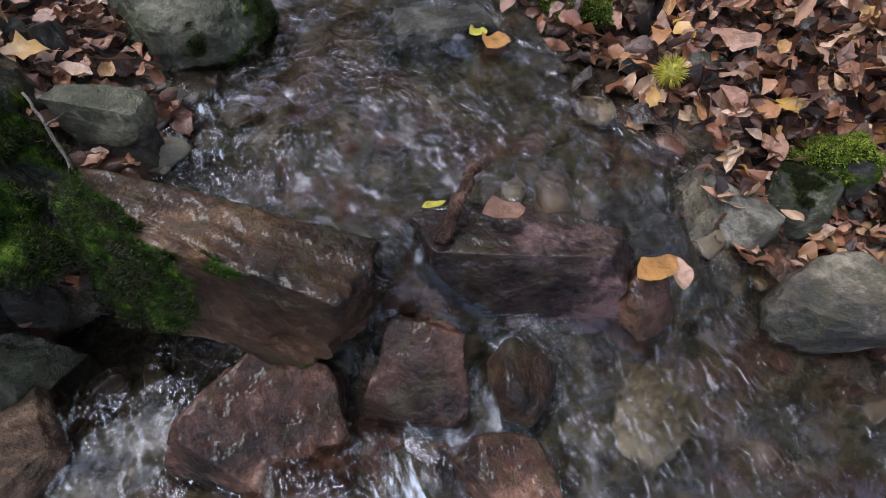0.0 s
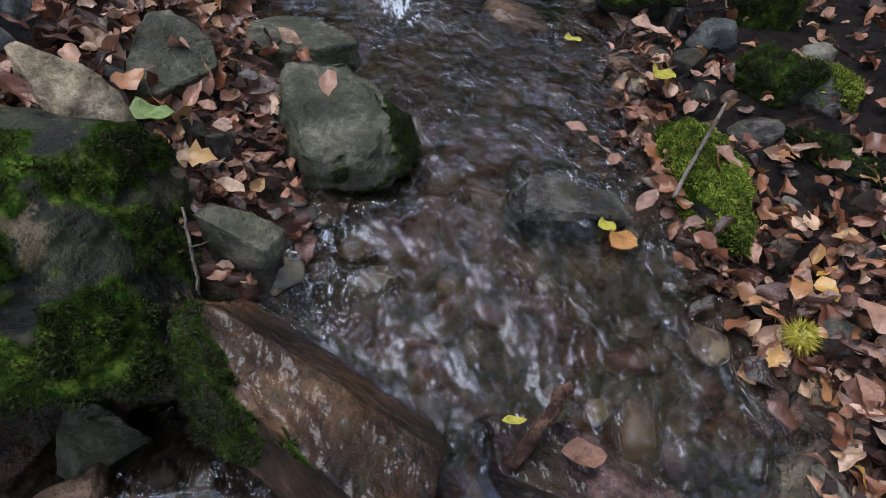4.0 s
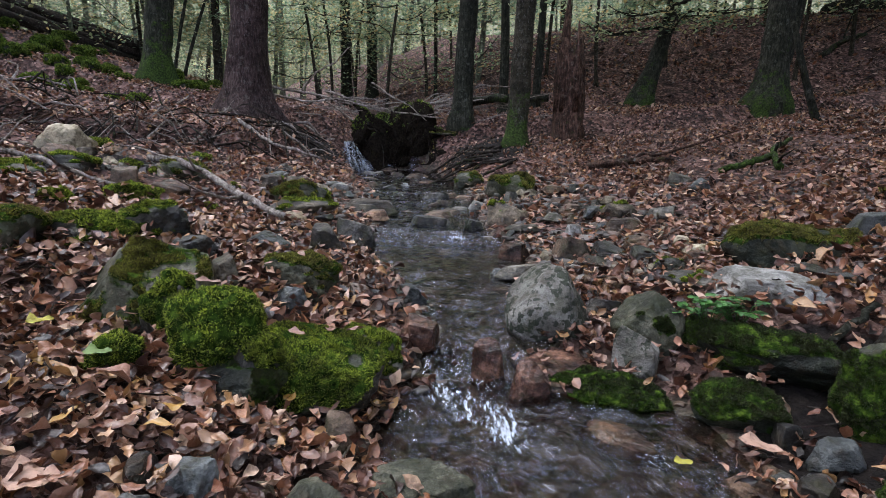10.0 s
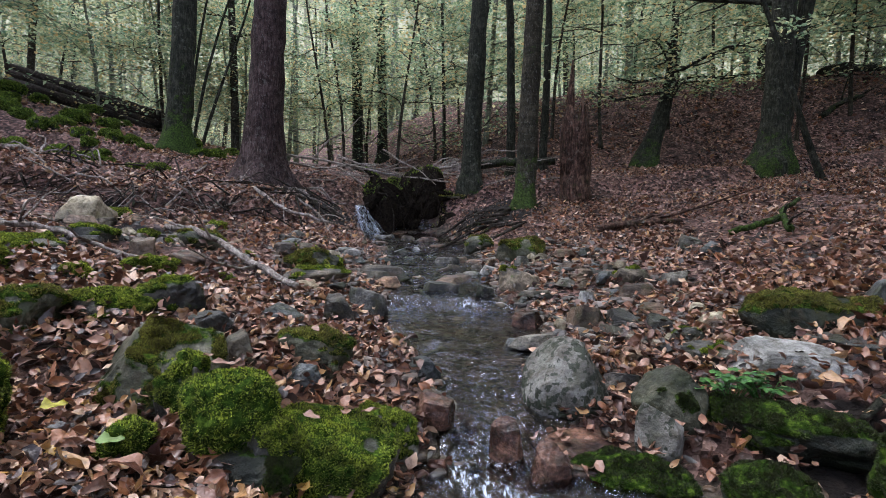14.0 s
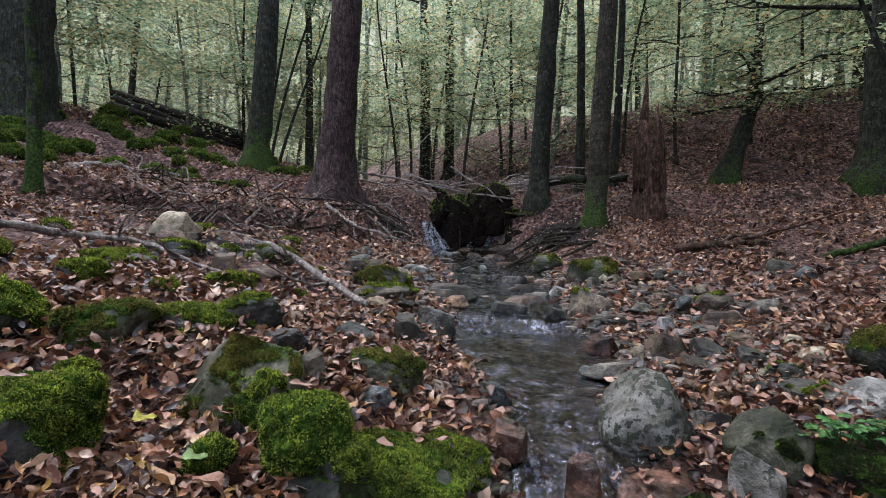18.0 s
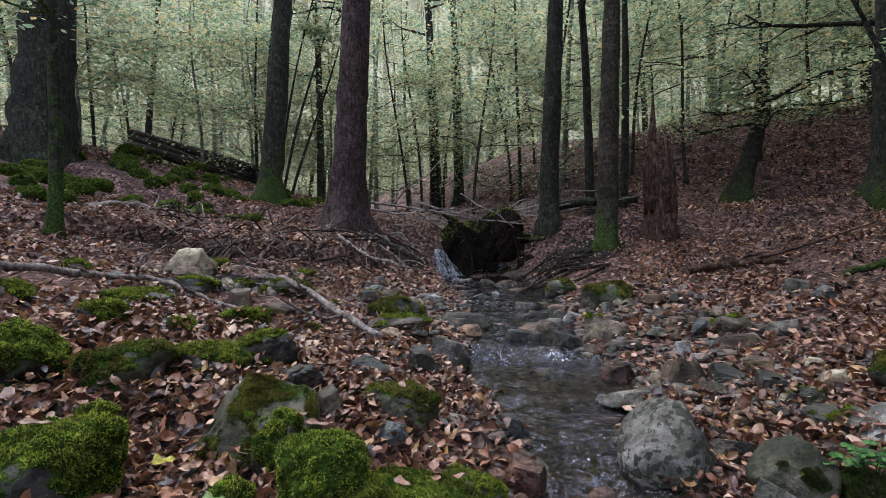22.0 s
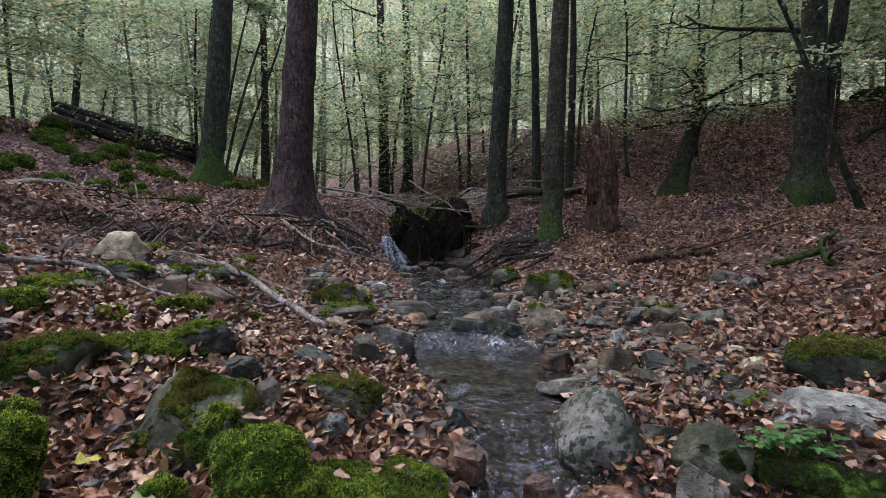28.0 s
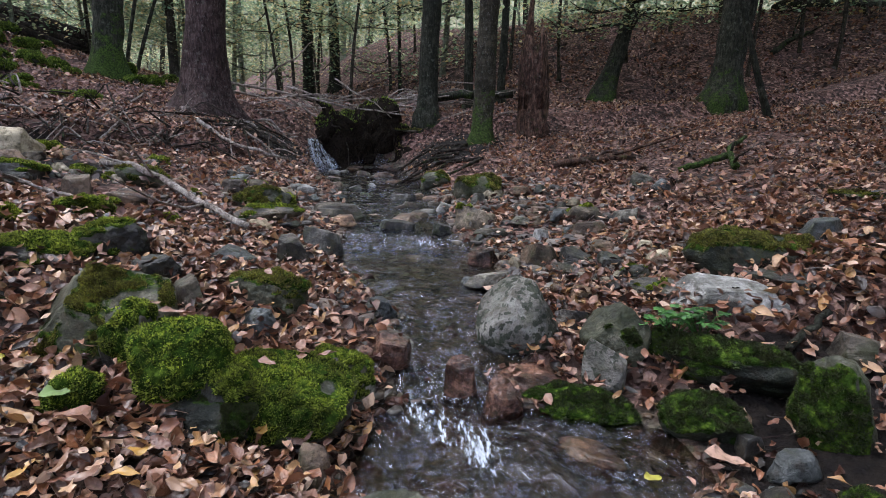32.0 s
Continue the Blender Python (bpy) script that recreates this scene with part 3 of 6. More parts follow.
def fine_leaves(place, yaw, pitch, roll, length, width, curl):
    """Leaves near the path: a wavy blade with a folded midrib and a fine point."""
    n = len(place)
    rng = np.random.RandomState(n)
    s, t = np.meshgrid(np.linspace(0, 1, 8), np.array((-1.0, -0.5, 0.0, 0.5, 1.0)))
    s, t = s.ravel()[None], t.ravel()[None]
    half = 0.5 * np.sin(np.pi * s**rng.uniform(0.7, 1.1, (n, 1))) ** rng.uniform(0.6, 0.95, (n, 1)) * (1 + 0.04 * np.cos(s * 7 * np.pi)) + 0.008
    a, b, c = rng.uniform(0, 6.283, (3, n, 1))
    x = (s - 0.5) * length[:, None] + 0.05 * length[:, None] * t * np.sin(a)
    y = t * half * width[:, None] + 0.10 * length[:, None] * np.sin(s * 2.6 + b) - 0.10 * length[:, None] * np.sin(1.3 + b)
    z = (np.abs(t) ** 1.5 * half * curl[:, None] + 0.24 * np.sin(s * 8 + a) * t * half + 0.09 * np.sin(s * 11 + t * 3 + c) * np.abs(t)) * width[:, None] + curl[:, None] * length[:, None] * 0.55 * (s - 0.5) ** 2 * np.sign(np.sin(c))
    return turned(x, y, z, yaw, pitch, roll, place), [tuple(i * 40 + k for k in face) for i in range(n) for face in FINE_FACES]


FINE_FACES = [(r * 8 + k, r * 8 + k + 1, r * 8 + k + 9, r * 8 + k + 8) for r in range(4) for k in range(7)]


def turned(x, y, z, yaw, pitch, roll, place):
    cr, sr, cp, sp, cy, sy = np.cos(roll)[:, None], np.sin(roll)[:, None], np.cos(pitch)[:, None], np.sin(pitch)[:, None], np.cos(yaw)[:, None], np.sin(yaw)[:, None]
    y, z = y * cr - z * sr, y * sr + z * cr
    x, z = x * cp + z * sp, -x * sp + z * cp
    x, y = x * cy - y * sy, x * sy + y * cy
    return (np.stack([x, y, z], -1) + place[:, None]).reshape(-1, 3)


def leaf_batch(place, yaw, pitch, roll, length, width, curl, detail=True, crumple=0.0):
    """Many leaves in one set of vertices and faces. Near ones have a midrib fold, curled edges and a pointed outline."""
    n = len(place)
    if detail == "fine":
        return fine_leaves(place, yaw, pitch, roll, length, width, curl)
    if detail:
        shape = np.array([(-0.5, 0, 0), (-0.28, 0.36, 1), (0.05, 0.5, 1), (0.33, 0.3, 1), (0.52, 0, 0), (0.33, -0.3, 1), (0.05, -0.5, 1), (-0.28, -0.36, 1),
                          (-0.2, 0, 0), (0.12, 0, 0), (0.36, 0, 0)])
        faces = [(0, 8, 1), (1, 8, 9, 2), (2, 9, 10, 3), (3, 10, 4), (0, 7, 8), (7, 6, 9, 8), (6, 5, 10, 9), (5, 4, 10)]
    else:
        shape = np.array([(-0.5, 0, 0), (0.0, 0.5, 1), (0.5, 0, 0), (0.0, -0.5, 1)])
        faces = [(0, 2, 1), (0, 3, 2)]
    x = shape[:, 0][None] * length[:, None]
    y = shape[:, 1][None] * width[:, None]
    z = shape[:, 2][None] * (curl * width)[:, None] * 0.5 * np.abs(shape[:, 1] * 2)[None] + (curl * length)[:, None] * (shape[:, 0] ** 2)[None] * np.where(roll > 0, 1.2, -0.5)[:, None]
    if crumple:
        rng = np.random.RandomState(n)
        x = x + rng.normal(0, 0.05 * crumple, x.shape) * length[:, None]
        y = y + rng.normal(0, 0.07 * crumple, x.shape) * width[:, None]
        z = z + rng.normal(0, 0.13 * crumple, x.shape) * width[:, None]
    verts = turned(x, y, z, yaw, pitch, roll, place)
    m = len(shape)
    return verts, [tuple(i * m + k for k in face) for i in range(n) for face in faces]


# ---- the ground and the brook ----
def grid_mesh(name, xs, ys, height, material, **values):
    x, y = np.meshgrid(xs, ys)
    z = height(x, y)
    nx, ny = len(xs), len(ys)
    i = np.arange(nx * ny).reshape(ny, nx)
    faces = np.stack([i[:-1, :-1], i[:-1, 1:], i[1:, 1:], i[1:, :-1]], -1).reshape(-1, 4)
    more = {k: fn(x, y).ravel() for k, fn in values.items()}
    return mesh_from(name, np.stack([x, y, z], -1).reshape(-1, 3), faces, material, **more)


def spaced(*stretches):
    """Coordinates in stretches of (start, end, step)."""
    out = [np.arange(a, b, s) for a, b, s in stretches]
    return np.concatenate(out + [[stretches[-1][1]]])


def rough_ground(x, y):
    p = np.stack([x, y, 0 * x], -1).reshape(-1, 3)
    near = fractal(p * 5, 3, 3).reshape(x.shape) * 0.018
    return ground_height(x, y) + near + 0.35 * np.clip(np.hypot(x, y) / 40 - 0.25, 0, 1) * fractal(p * 0.18, 3, 8).reshape(x.shape)


def wetness(x, y):
    left, right = np.interp(y, SY, SL), np.interp(y, SY, SR)
    return smooth(-0.12, 0.04, np.minimum(x - left, right - x)) * smooth(9.2, 8.6, y)


xs = spaced((-120, -40, 8), (-40, -12, 1.4), (-12, -5, 0.3), (-5, -3, 0.1), (-3, 3, 0.06), (3, 12, 0.3), (12, 40, 1.4), (40, 120, 8))
ys = spaced((-60, -8, 4), (-8, -1.2, 0.4), (-1.2, 5, 0.06), (5, 7, 0.08), (7, 12, 0.2), (12, 30, 0.8), (30, 140, 5))
ground = tagged(new("ground", grid_mesh("ground", xs, ys, rough_ground, GROUND, wet=wetness, bare=bareness)), "brown woodland floor under a carpet of fallen leaves", "ground", kind="structure")

# The distance, far behind all the trees: a backdrop that glows by itself.
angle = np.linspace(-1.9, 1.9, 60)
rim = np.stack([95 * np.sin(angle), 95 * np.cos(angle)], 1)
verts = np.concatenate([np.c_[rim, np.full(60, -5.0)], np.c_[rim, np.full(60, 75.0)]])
tagged(new("backdrop", mesh_from("backdrop", verts, [(k, k + 1, k + 61, k + 60) for k in range(59)], HAZE)), "glowing backdrop painted as pale misty woodland", "backdrop", kind="structure")

RAPIDS = ((0.12, 0.10), (1.72, 0.22), (3.5, 0.12), (2.1, 0.2), (5.4, 0.2))


def swiftness(y):
    return sum(np.exp(-(((y - c) / w) ** 2)) for c, w in RAPIDS)


def foam_and_sheen(x, y):
    left, right = np.interp(y, SY, SL), np.interp(y, SY, SR)
    s = (x - left) / (right - left)
    chute = 0.95 * np.exp(-(((y - 1.52) / 0.22) ** 2) - (((x - 0.03 - (1.62 - y) * 0.45) / 0.12) ** 2)) + 0.85 * np.exp(-(((y - 1.36) / 0.14) ** 2) - (((x - 0.24) / 0.06) ** 2)) + 0.45 * np.exp(-(((y - 2.1) / 0.25) ** 2) - (((x - 0.15) / 0.1) ** 2))
    step = 0.55 * np.exp(-(((y - 3.5) / 0.09) ** 2) - (((x - 0.15) / 0.25) ** 2))
    lip = 0.6 * np.exp(-(((y - 0.55) / 0.09) ** 2) - (((x - 0.02) / 0.09) ** 2))
    low = 0.6 * np.exp(-(((y + 0.02) / 0.07) ** 2) - (((x - 0.13) / 0.05) ** 2))
    pool = 0.9 * np.exp(-(((y - 8.5) / 0.14) ** 2) - (((x + 1.2) / 0.22) ** 2))
    # The 0.36 term paints the lower pool's sky reflection; the others are foam.
    return np.clip(chute * 0.68 + 0.36 * np.exp(-(((y - 0.2) / 0.14) ** 2) - (((x + 0.22) / 0.14) ** 2)) + step + lip + low + pool, 0, 1) * smooth(-0.1, 0.1, s)


def brook_surface():
    ys = spaced((-5.5, -1.2, 0.06), (-1.2, 2.6, 0.012), (2.6, 5, 0.022), (5, 8.66, 0.05))
    s = np.linspace(-0.12, 1.12, 90)
    left, right = np.interp(ys, SY, SL), np.interp(ys, SY, SR)
    x = left[:, None] + (right - left)[:, None] * s[None]
    y = np.repeat(ys[:, None], len(s), 1)
    p = np.stack([x * 11, y * 8, 0 * x], -1).reshape(-1, 3)
    wave = fractal(p, 3, 21).reshape(x.shape)
    streak = fractal(np.stack([x * 26, y * 7, 0 * x], -1).reshape(-1, 3), 2, 31).reshape(x.shape)
    fast = 0.35 + 0.35 * smooth(2, 3, y) + np.clip(swiftness(y), 0, 1.2)
    z = water_level(x, y) + 0.011 * fast * wave + 0.009 * fast * streak
    z += 0.011 * fractal(np.stack([x * 5.5, y * 4.0, 0 * x], -1).reshape(-1, 3), 2, 51).reshape(x.shape) * smooth(3.4, 2.4, y)
    z += 0.02 * np.clip(swiftness(y) - 0.2, 0, 1) * fractal(p * 0.7 + 5, 2, 41).reshape(x.shape)
    n = len(s)
    i = np.arange(x.size).reshape(x.shape)
    faces = np.stack([i[:-1, :-1], i[:-1, 1:], i[1:, 1:], i[1:, :-1]], -1).reshape(-1, 4)
    return mesh_from("water", np.stack([x, y, z], -1).reshape(-1, 3), faces, WATER, foam_sheen=foam_and_sheen(x, y).ravel(), deep=(smooth(0.45, 1.1, y) * (0.55 + 0.45 * smooth(2, 5, y)) * (1 - 0.5 * np.exp(-(((y - 2.85) / 0.4) ** 2)))).ravel(),
                     chop=(1 - 0.65 * np.exp(-(((y - 2.85) / 0.38) ** 2)) - 0.4 * smooth(7, 8, y)).ravel())


water = tagged(new("water", brook_surface()), "clear rippling brook water running over stones", "stream", kind="structure")

# Pebbles on the bed: the nearest ones singly, the rest together.
BED = Nodes("stream_bed_pebbles")
BED.done(BED.mix(BED.math("MULTIPLY", BED.noise(80, 4), 0.7), BED.ramp(BED.where.outputs["Random Per Island"], (0.0, (0.035, 0.022, 0.015)), (0.3, (0.10, 0.04, 0.026)), (0.55, (0.075, 0.062, 0.036)),
                                  (0.8, (0.15, 0.105, 0.065)), (1.0, (0.05, 0.048, 0.045))), (0.014, 0.010, 0.007)), 0.35, BED.bump(BED.noise(120, 4), 0.4, 0.004))
ONE = Nodes("single_pebbles")
hue = ONE.node("ObjectInfo").outputs["Random"]
ONE.done(ONE.mix(ONE.math("MULTIPLY", ONE.noise(90, 4), 0.75), ONE.ramp(hue, (0.0, (0.035, 0.022, 0.015)), (0.3, (0.11, 0.045, 0.028)), (0.5, (0.08, 0.065, 0.038)), (0.72, (0.17, 0.125, 0.075)), (0.9, (0.05, 0.048, 0.045)), (1.0, (0.3, 0.25, 0.16))),
                 (0.02, 0.013, 0.011)), 0.3, ONE.bump(ONE.noise(130, 4), 0.5, 0.004))
rng = np.random.RandomState(5)
pieces = []
PEBBLES = [mesh_from("pebble", *rock_shape(1.4, 1.0, 0.55, 900 + k, 3, 0.9, 1.2, 0.4), ONE.mat) for k in range(14)]
for k in range(900):
    y = rng.uniform(-0.45, 1.5) if k < 290 else rng.uniform(-0.5, 5.5) if k < 780 else rng.uniform(5.5, 8.4)
    left, right = np.interp(y, SY, SL), np.interp(y, SY, SR)
    x = rng.uniform(left - 0.04, right + 0.04)
    size = rng.choice((0.016, 0.022, 0.03, 0.042, 0.055)) * rng.uniform(0.8, 1.2) * (1 + 0.08 * y)
    z = float(ground_height(x, y)) - size * 0.05
    if k < 290:
        ob = new("pebble", PEBBLES[k % 14])
        ob.parent = ground
        ob.matrix_world = Matrix.Translation((x, y, z)) @ pose(0, 0, 0, rng.normal(0, 8), rng.normal(0, 8), rng.uniform(0, 360)) @ Matrix.Diagonal((size, size, size, 1))
        continue
    v, f = rock_shape(size * rng.uniform(1, 1.8), size * rng.uniform(0.8, 1.3), size * 0.65, 900 + k, 3 if y < 3 else 2, 0.3)
    c, s = np.cos(k), np.sin(k)
    v = np.stack([v[:, 0] * c - v[:, 1] * s, v[:, 0] * s + v[:, 1] * c, v[:, 2]], -1)
    pieces.append((v + (x, y, z), f))
v, f = joined(pieces)
tagged(new("pebbles", mesh_from("pebbles", v, f, BED.mat)), "reddish and grey pebbles on the stream bed", "pebbles", kind="stuff")


# ---- stones ----
KINDS = {
    "grey": (GREY, None, "stone", "rough grey stone lying among fallen leaves"),
    "dark": (DARK, None, "stone", "dark grey angular stone at the water's edge"),
    "slate": (SLATE, None, "stone", "flat blue-grey stone among brown leaves"),
    "brown": (BROWN, None, "stone", "weathered brown stone beside the brook"),
    "red": (RED, None, "stone", "wet reddish-brown stone standing in the brook"),
    "pale": (PALE, None, "stone", "pale whitish stone with lichen stains"),
    "lichen": (LICHEN, None, "boulder", "grey boulder spotted with dark lichen"),
    "wet": (WET, None, "stone", "dark wet brown rock washed by the brook"),
    "tan": (TAN, None, "stone", "smooth tan stone on the stony ground"),
    "patchy": (PATCHY, MOSS_DULL, "boulder", "dark boulder with moss and lichen patches"),
    "olive": (OLIVE, None, "stone", "olive-green lichened stone among fallen leaves"),
    "purple": (PURPLE, None, "stone", "wet purple-brown rock in the brook"),
    "olivemoss": (OLIVE, MOSS_DULL, "boulder", "grey-olive boulder with some moss"),
    "wetmoss": (WET, MOSS_DULL, "boulder", "wet brown block with dark moss"),
    "moss": (DARK, MOSS, "boulder", "boulder thickly covered with bright green moss"),
    "cushion": (BLACKISH, MOSS_GREEN, "stone", "round mossy stone on the wooded slope"),
    "dull": (OLIVE, MOSS_OLIVE, "boulder", "brown boulder under dull olive moss"),
    "darkmoss": (BLACKISH, MOSS_DULL, "boulder", "dark wet boulder with dark green moss"),
    "capmoss": (BLACKISH, MOSS_OLIVE, "boulder", "dark boulder with a cap of yellow-green moss"),
    "halfmoss": (GREY, MOSS, "stone", "grey stone with patches of green moss"),
}
count_of_rocks = [0]


def rock(kind, x, y, w, d, top, rz=0.0, blocky=0.5, cover=0.5, sink=0.35, label="", tilt=0.0, side=(0.0, 0.0), name="", flat=0.3, up=0.75, end=(0.0, 0.0), cuts=(), mossy=1.0):
    """A stone of width w and depth d whose top lies at height top; its foot is sunk into the ground."""
    count_of_rocks[0] += 1
    seed = 40 + count_of_rocks[0] * 7
    material, moss, word, text = KINDS[kind]
    foot = float(ground_height(x, y))
    h = max(top - foot, 0.03) * (1 + sink) + 0.02
    far = math.hypot(x, y)
    level = 6 if w > 0.25 and far < 1.3 else 5 if w > 0.11 and far < 2.6 else 4
    if not moss and not cuts and kind not in ("wet", "tan", "slate"):
        pick = np.random.RandomState(seed + 3)
        cuts = [(pick.normal(0, 0.22), pick.normal(-0.1, 0.2), 1, pick.uniform(0.4, 0.6))]
        for k in range(5):
            a = 1.257 * k + pick.uniform(-0.4, 0.4)
            cuts.append((math.cos(a), math.sin(a), pick.uniform(0.0, 0.6), pick.uniform(0.55, 0.75)))
    v, f = rock_shape(w, d, h, seed, level, blocky, 0.45 if kind == "lichen" else 1.0, 0.0 if cuts else flat, cuts)
    turn = np.array((Euler((radians(tilt), 0, radians(rz)))).to_matrix())
    v = v @ turn.T
    v[:, 2] += (top - h / 2) - ((top - h / 2) + v[:, 2].max() - top)
    place = np.array((x, y, top - h / 2))
    v[:, 2] += top - (v[:, 2].max() + place[2])
    n = normals_of(v, f)
    weight = np.zeros(len(v))
    if moss:
        weight = np.clip(0.5 + up * (n[:, 2] - 0.25) + n[:, 0] * side[0] + n[:, 1] * side[1] + (v[:, 0] * end[0] + v[:, 1] * end[1]) / w + 0.75 * fractal((v + place) * 10, 3, seed) + (cover - 0.57) * 1.8, 0, 1)
        weight *= smooth(-0.1, 0.08, (v[:, 2] - v[:, 2].min()) / h - 0.15)
    if moss:
        v = v + n * (np.clip(weight - 0.3, 0, 0.5) * (0.010 + 0.030 * np.abs(fractal((v + place) * 26, 2, seed + 3))))[:, None]
    me = mesh_from(word, v, f, material, moss=weight)
    if not moss:
        ob = new(name or word, me)
        ob.matrix_world = Matrix.Translation(place)
        return tagged(ob, label or text, "rock", "rocks in and beside the brook")
    ob = thing(name or ("mossy_" + word), label or text, "rock", place, 0, "rocks in and beside the brook")
    part("stone", me, ob)
    near = max(far, 1.0)
    length = 0.0052 * (0.7 + 0.35 * near)
    amount = int(mossy * min(30000, 3000 + 520000 * w * d / near**1.3))
    made = tufts(v, f, weight, amount, length, seed)
    if made:
        part("moss", mesh_from("moss", *made, moss, False), ob, "soft green moss" if moss is MOSS else "dull olive moss")
    return ob


# By the lower pool and the mossy block.
rock("patchy", -0.42, 0.47, 0.62, 0.42, 0.555, 8, 0.5, 0.44, up=-0.15, side=(0.1, -0.35), cuts=((0, -0.25, 1, 0.5), (0.75, -0.35, 0.5, 0.6), (0.1, -0.9, 0.45, 0.6), (0.2, 0.9, 0.4, 0.7)), label="large dark boulder with moss and pale lichen patches")
rock("wetmoss", 0.015, 0.325, 0.47, 0.21, 0.425, -42, 0.8, 0.42, side=(-0.3, -0.35), up=-0.5, end=(-1.6, 1.4), sink=0.05, cuts=((0, -1, 0.15, 0.5), (0, 0.8, 0.6, 0.35), (0.35, 0.1, 0.94, 0.52), (-1, -0.2, 0.3, 0.72), (0, -0.75, 0.66, 0.62)), label="long wet block with thick moss on one side")
rock("olivemoss", 0.065, 0.815, 0.30, 0.28, 0.475, 4, 0.7, 0.22, side=(0.75, -0.15), up=-0.25, cuts=((0.05, -0.42, 0.9, 0.5), (0, 1, 0.25, 0.62), (0.85, -0.5, 0.2, 0.72), (-0.8, -0.6, 0.1, 0.7), (0.1, -0.9, 0.3, 0.72)), label="rounded grey boulder with lichen and a little moss", sink=0.4)
rock("olive", -0.005, 1.06, 0.25, 0.14, 0.452, 2, 0.8, cuts=((0, -0.2, 1, 0.5), (0, -1, 0.2, 0.65)), label="flat brown stone behind the rounded boulder")
rock("olive", -0.205, 0.845, 0.16, 0.17, 0.545, 14, 0.7, cuts=((0.1, -0.55, 0.83, 0.45), (1, 0.1, 0, 0.75), (-1, 0, 0.1, 0.75)), label="leaning olive-green slab of stone among leaves")
rock("tan", -0.275, 0.645, 0.19, 0.085, 0.59, -28, 0.7, cuts=((0, -0.5, 0.86, 0.45), (0, 0.7, 0.7, 0.5), (0.8, 0, 0.6, 0.7)), label="pale grey angular stone on the mossy boulder")
rock("olive", -0.06, 0.515, 0.125, 0.055, 0.435, -29, 0.9, sink=-0.45, cuts=((0.2, -0.1, 1, 0.4), (0, -1, 0.1, 0.6), (0, 1, 0.1, 0.6)), label="flat layered brown stone by the water")
rock("dark", -0.11, 0.69, 0.055, 0.08, 0.455, 13)
rock("dark", -0.15, 0.72, 0.05, 0.04, 0.46, 13)
rock("slate", -0.50, 0.755, 0.13, 0.055, 0.60, 35, 0.3, label="smooth long blue-grey stone on the litter")
rock("slate", -0.42, 0.85, 0.10, 0.07, 0.605, 29)
rock("slate", -0.41, 0.765, 0.06, 0.05, 0.59, 33)
rock("dark", 0.50, 0.68, 0.25, 0.28, 0.356, -34, 0.8, flat=0.8, label="flat dark rock just under the water")
rock("moss", 0.765, 0.66, 0.12, 0.34, 0.43, -4, 0.3, 0.75, label="long low stone under a pelt of green moss")
rock("darkmoss", 0.56, 1.57, 0.42, 0.16, 0.465, -17, 0.4, 0.75, label="low mossy boulder at the pool's edge")
rock("darkmoss", 0.91, 1.40, 0.25, 0.18, 0.51, -28, 0.4, 0.7)
rock("darkmoss", 1.10, 1.60, 0.52, 0.22, 0.63, -38, 0.4, 0.5, label="long dark boulder with a coat of moss")
rock("olivemoss", 1.22, 1.28, 0.20, 0.20, 0.70, -43, 0.4, 0.2, up=0.1, side=(-0.9, -0.3), label="upright grey boulder with bright moss on one flank")
rock("lichen", 0.70, 1.66, 0.15, 0.12, 0.605, -21, 0.7, cuts=((-0.3, -0.8, 0.5, 0.5), (0.3, 0.2, 0.93, 0.6)), label="pale lichened stone beside the brook")
rock("olivemoss", 0.78, 1.78, 0.25, 0.17, 0.70, -30, 0.5, 0.35, cuts=((0.5, -0.5, 0.7, 0.5), (-0.5, -0.3, 0.8, 0.5)))
rock("lichen", 0.465, 1.97, 0.34, 0.28, 0.75, -11, 0.2, cuts=((0.1, -0.7, 0.6, 0.8), (-0.8, -0.3, 0.5, 0.8), (0.8, -0.1, 0.55, 0.78)), label="large round grey boulder spotted with black lichen", sink=0.6)
rock("pale", 1.30, 1.97, 0.50, 0.28, 0.745, -33, 0.6, flat=0.2, tilt=10, label="broad pale whitish slab of rock")
rock("wet", 0.55, 1.33, 0.24, 0.13, 0.415, -30, 0.8)
rock("brown", 0.78, 1.12, 0.14, 0.10, 0.405, -32, 0.7)
rock("slate", 0.87, 1.13, 0.10, 0.08, 0.415, -35)
rock("brown", -0.21, 1.18, 0.10, 0.07, 0.53, 13)
rock("grey", 1.20, 1.02, 0.09, 0.07, 0.51, -47)
rock("moss", 1.14, 0.90, 0.18, 0.13, 0.49, -50, 0.3, 0.5)
rock("red", -0.05, 1.81, 0.17, 0.13, 0.585, -25, 0.6)
rock("red", -0.14, 1.76, 0.08, 0.07, 0.555, 6, 0.3)
rock("red", 0.20, 1.66, 0.12, 0.10, 0.555, -4, 0.7)
rock("red", 0.33, 1.58, 0.14, 0.11, 0.515, -8, 0.6)
rock("red", 0.46, 1.68, 0.34, 0.30, 0.472, -20, 0.7, label="flat brown rock washed by shallow water")
# The high bank across the brook.
rock("capmoss", 1.62, 2.27, 0.62, 0.30, 0.885, -14, 1.0, 0.26, flat=0.7, up=1.4, label="square dark boulder capped with moss")
rock("slate", 1.62, 2.02, 0.40, 0.18, 0.755, -37, 0.4, label="smooth grey-green boulder beside the slab")
rock("halfmoss", 2.10, 2.25, 0.34, 0.26, 0.84, -40, 0.4, 0.4)
rock("halfmoss", 1.12, 2.16, 0.28, 0.22, 0.70, -28, 0.4, 0.3)
rock("dark", 1.50, 1.55, 0.14, 0.10, 0.66, -38)
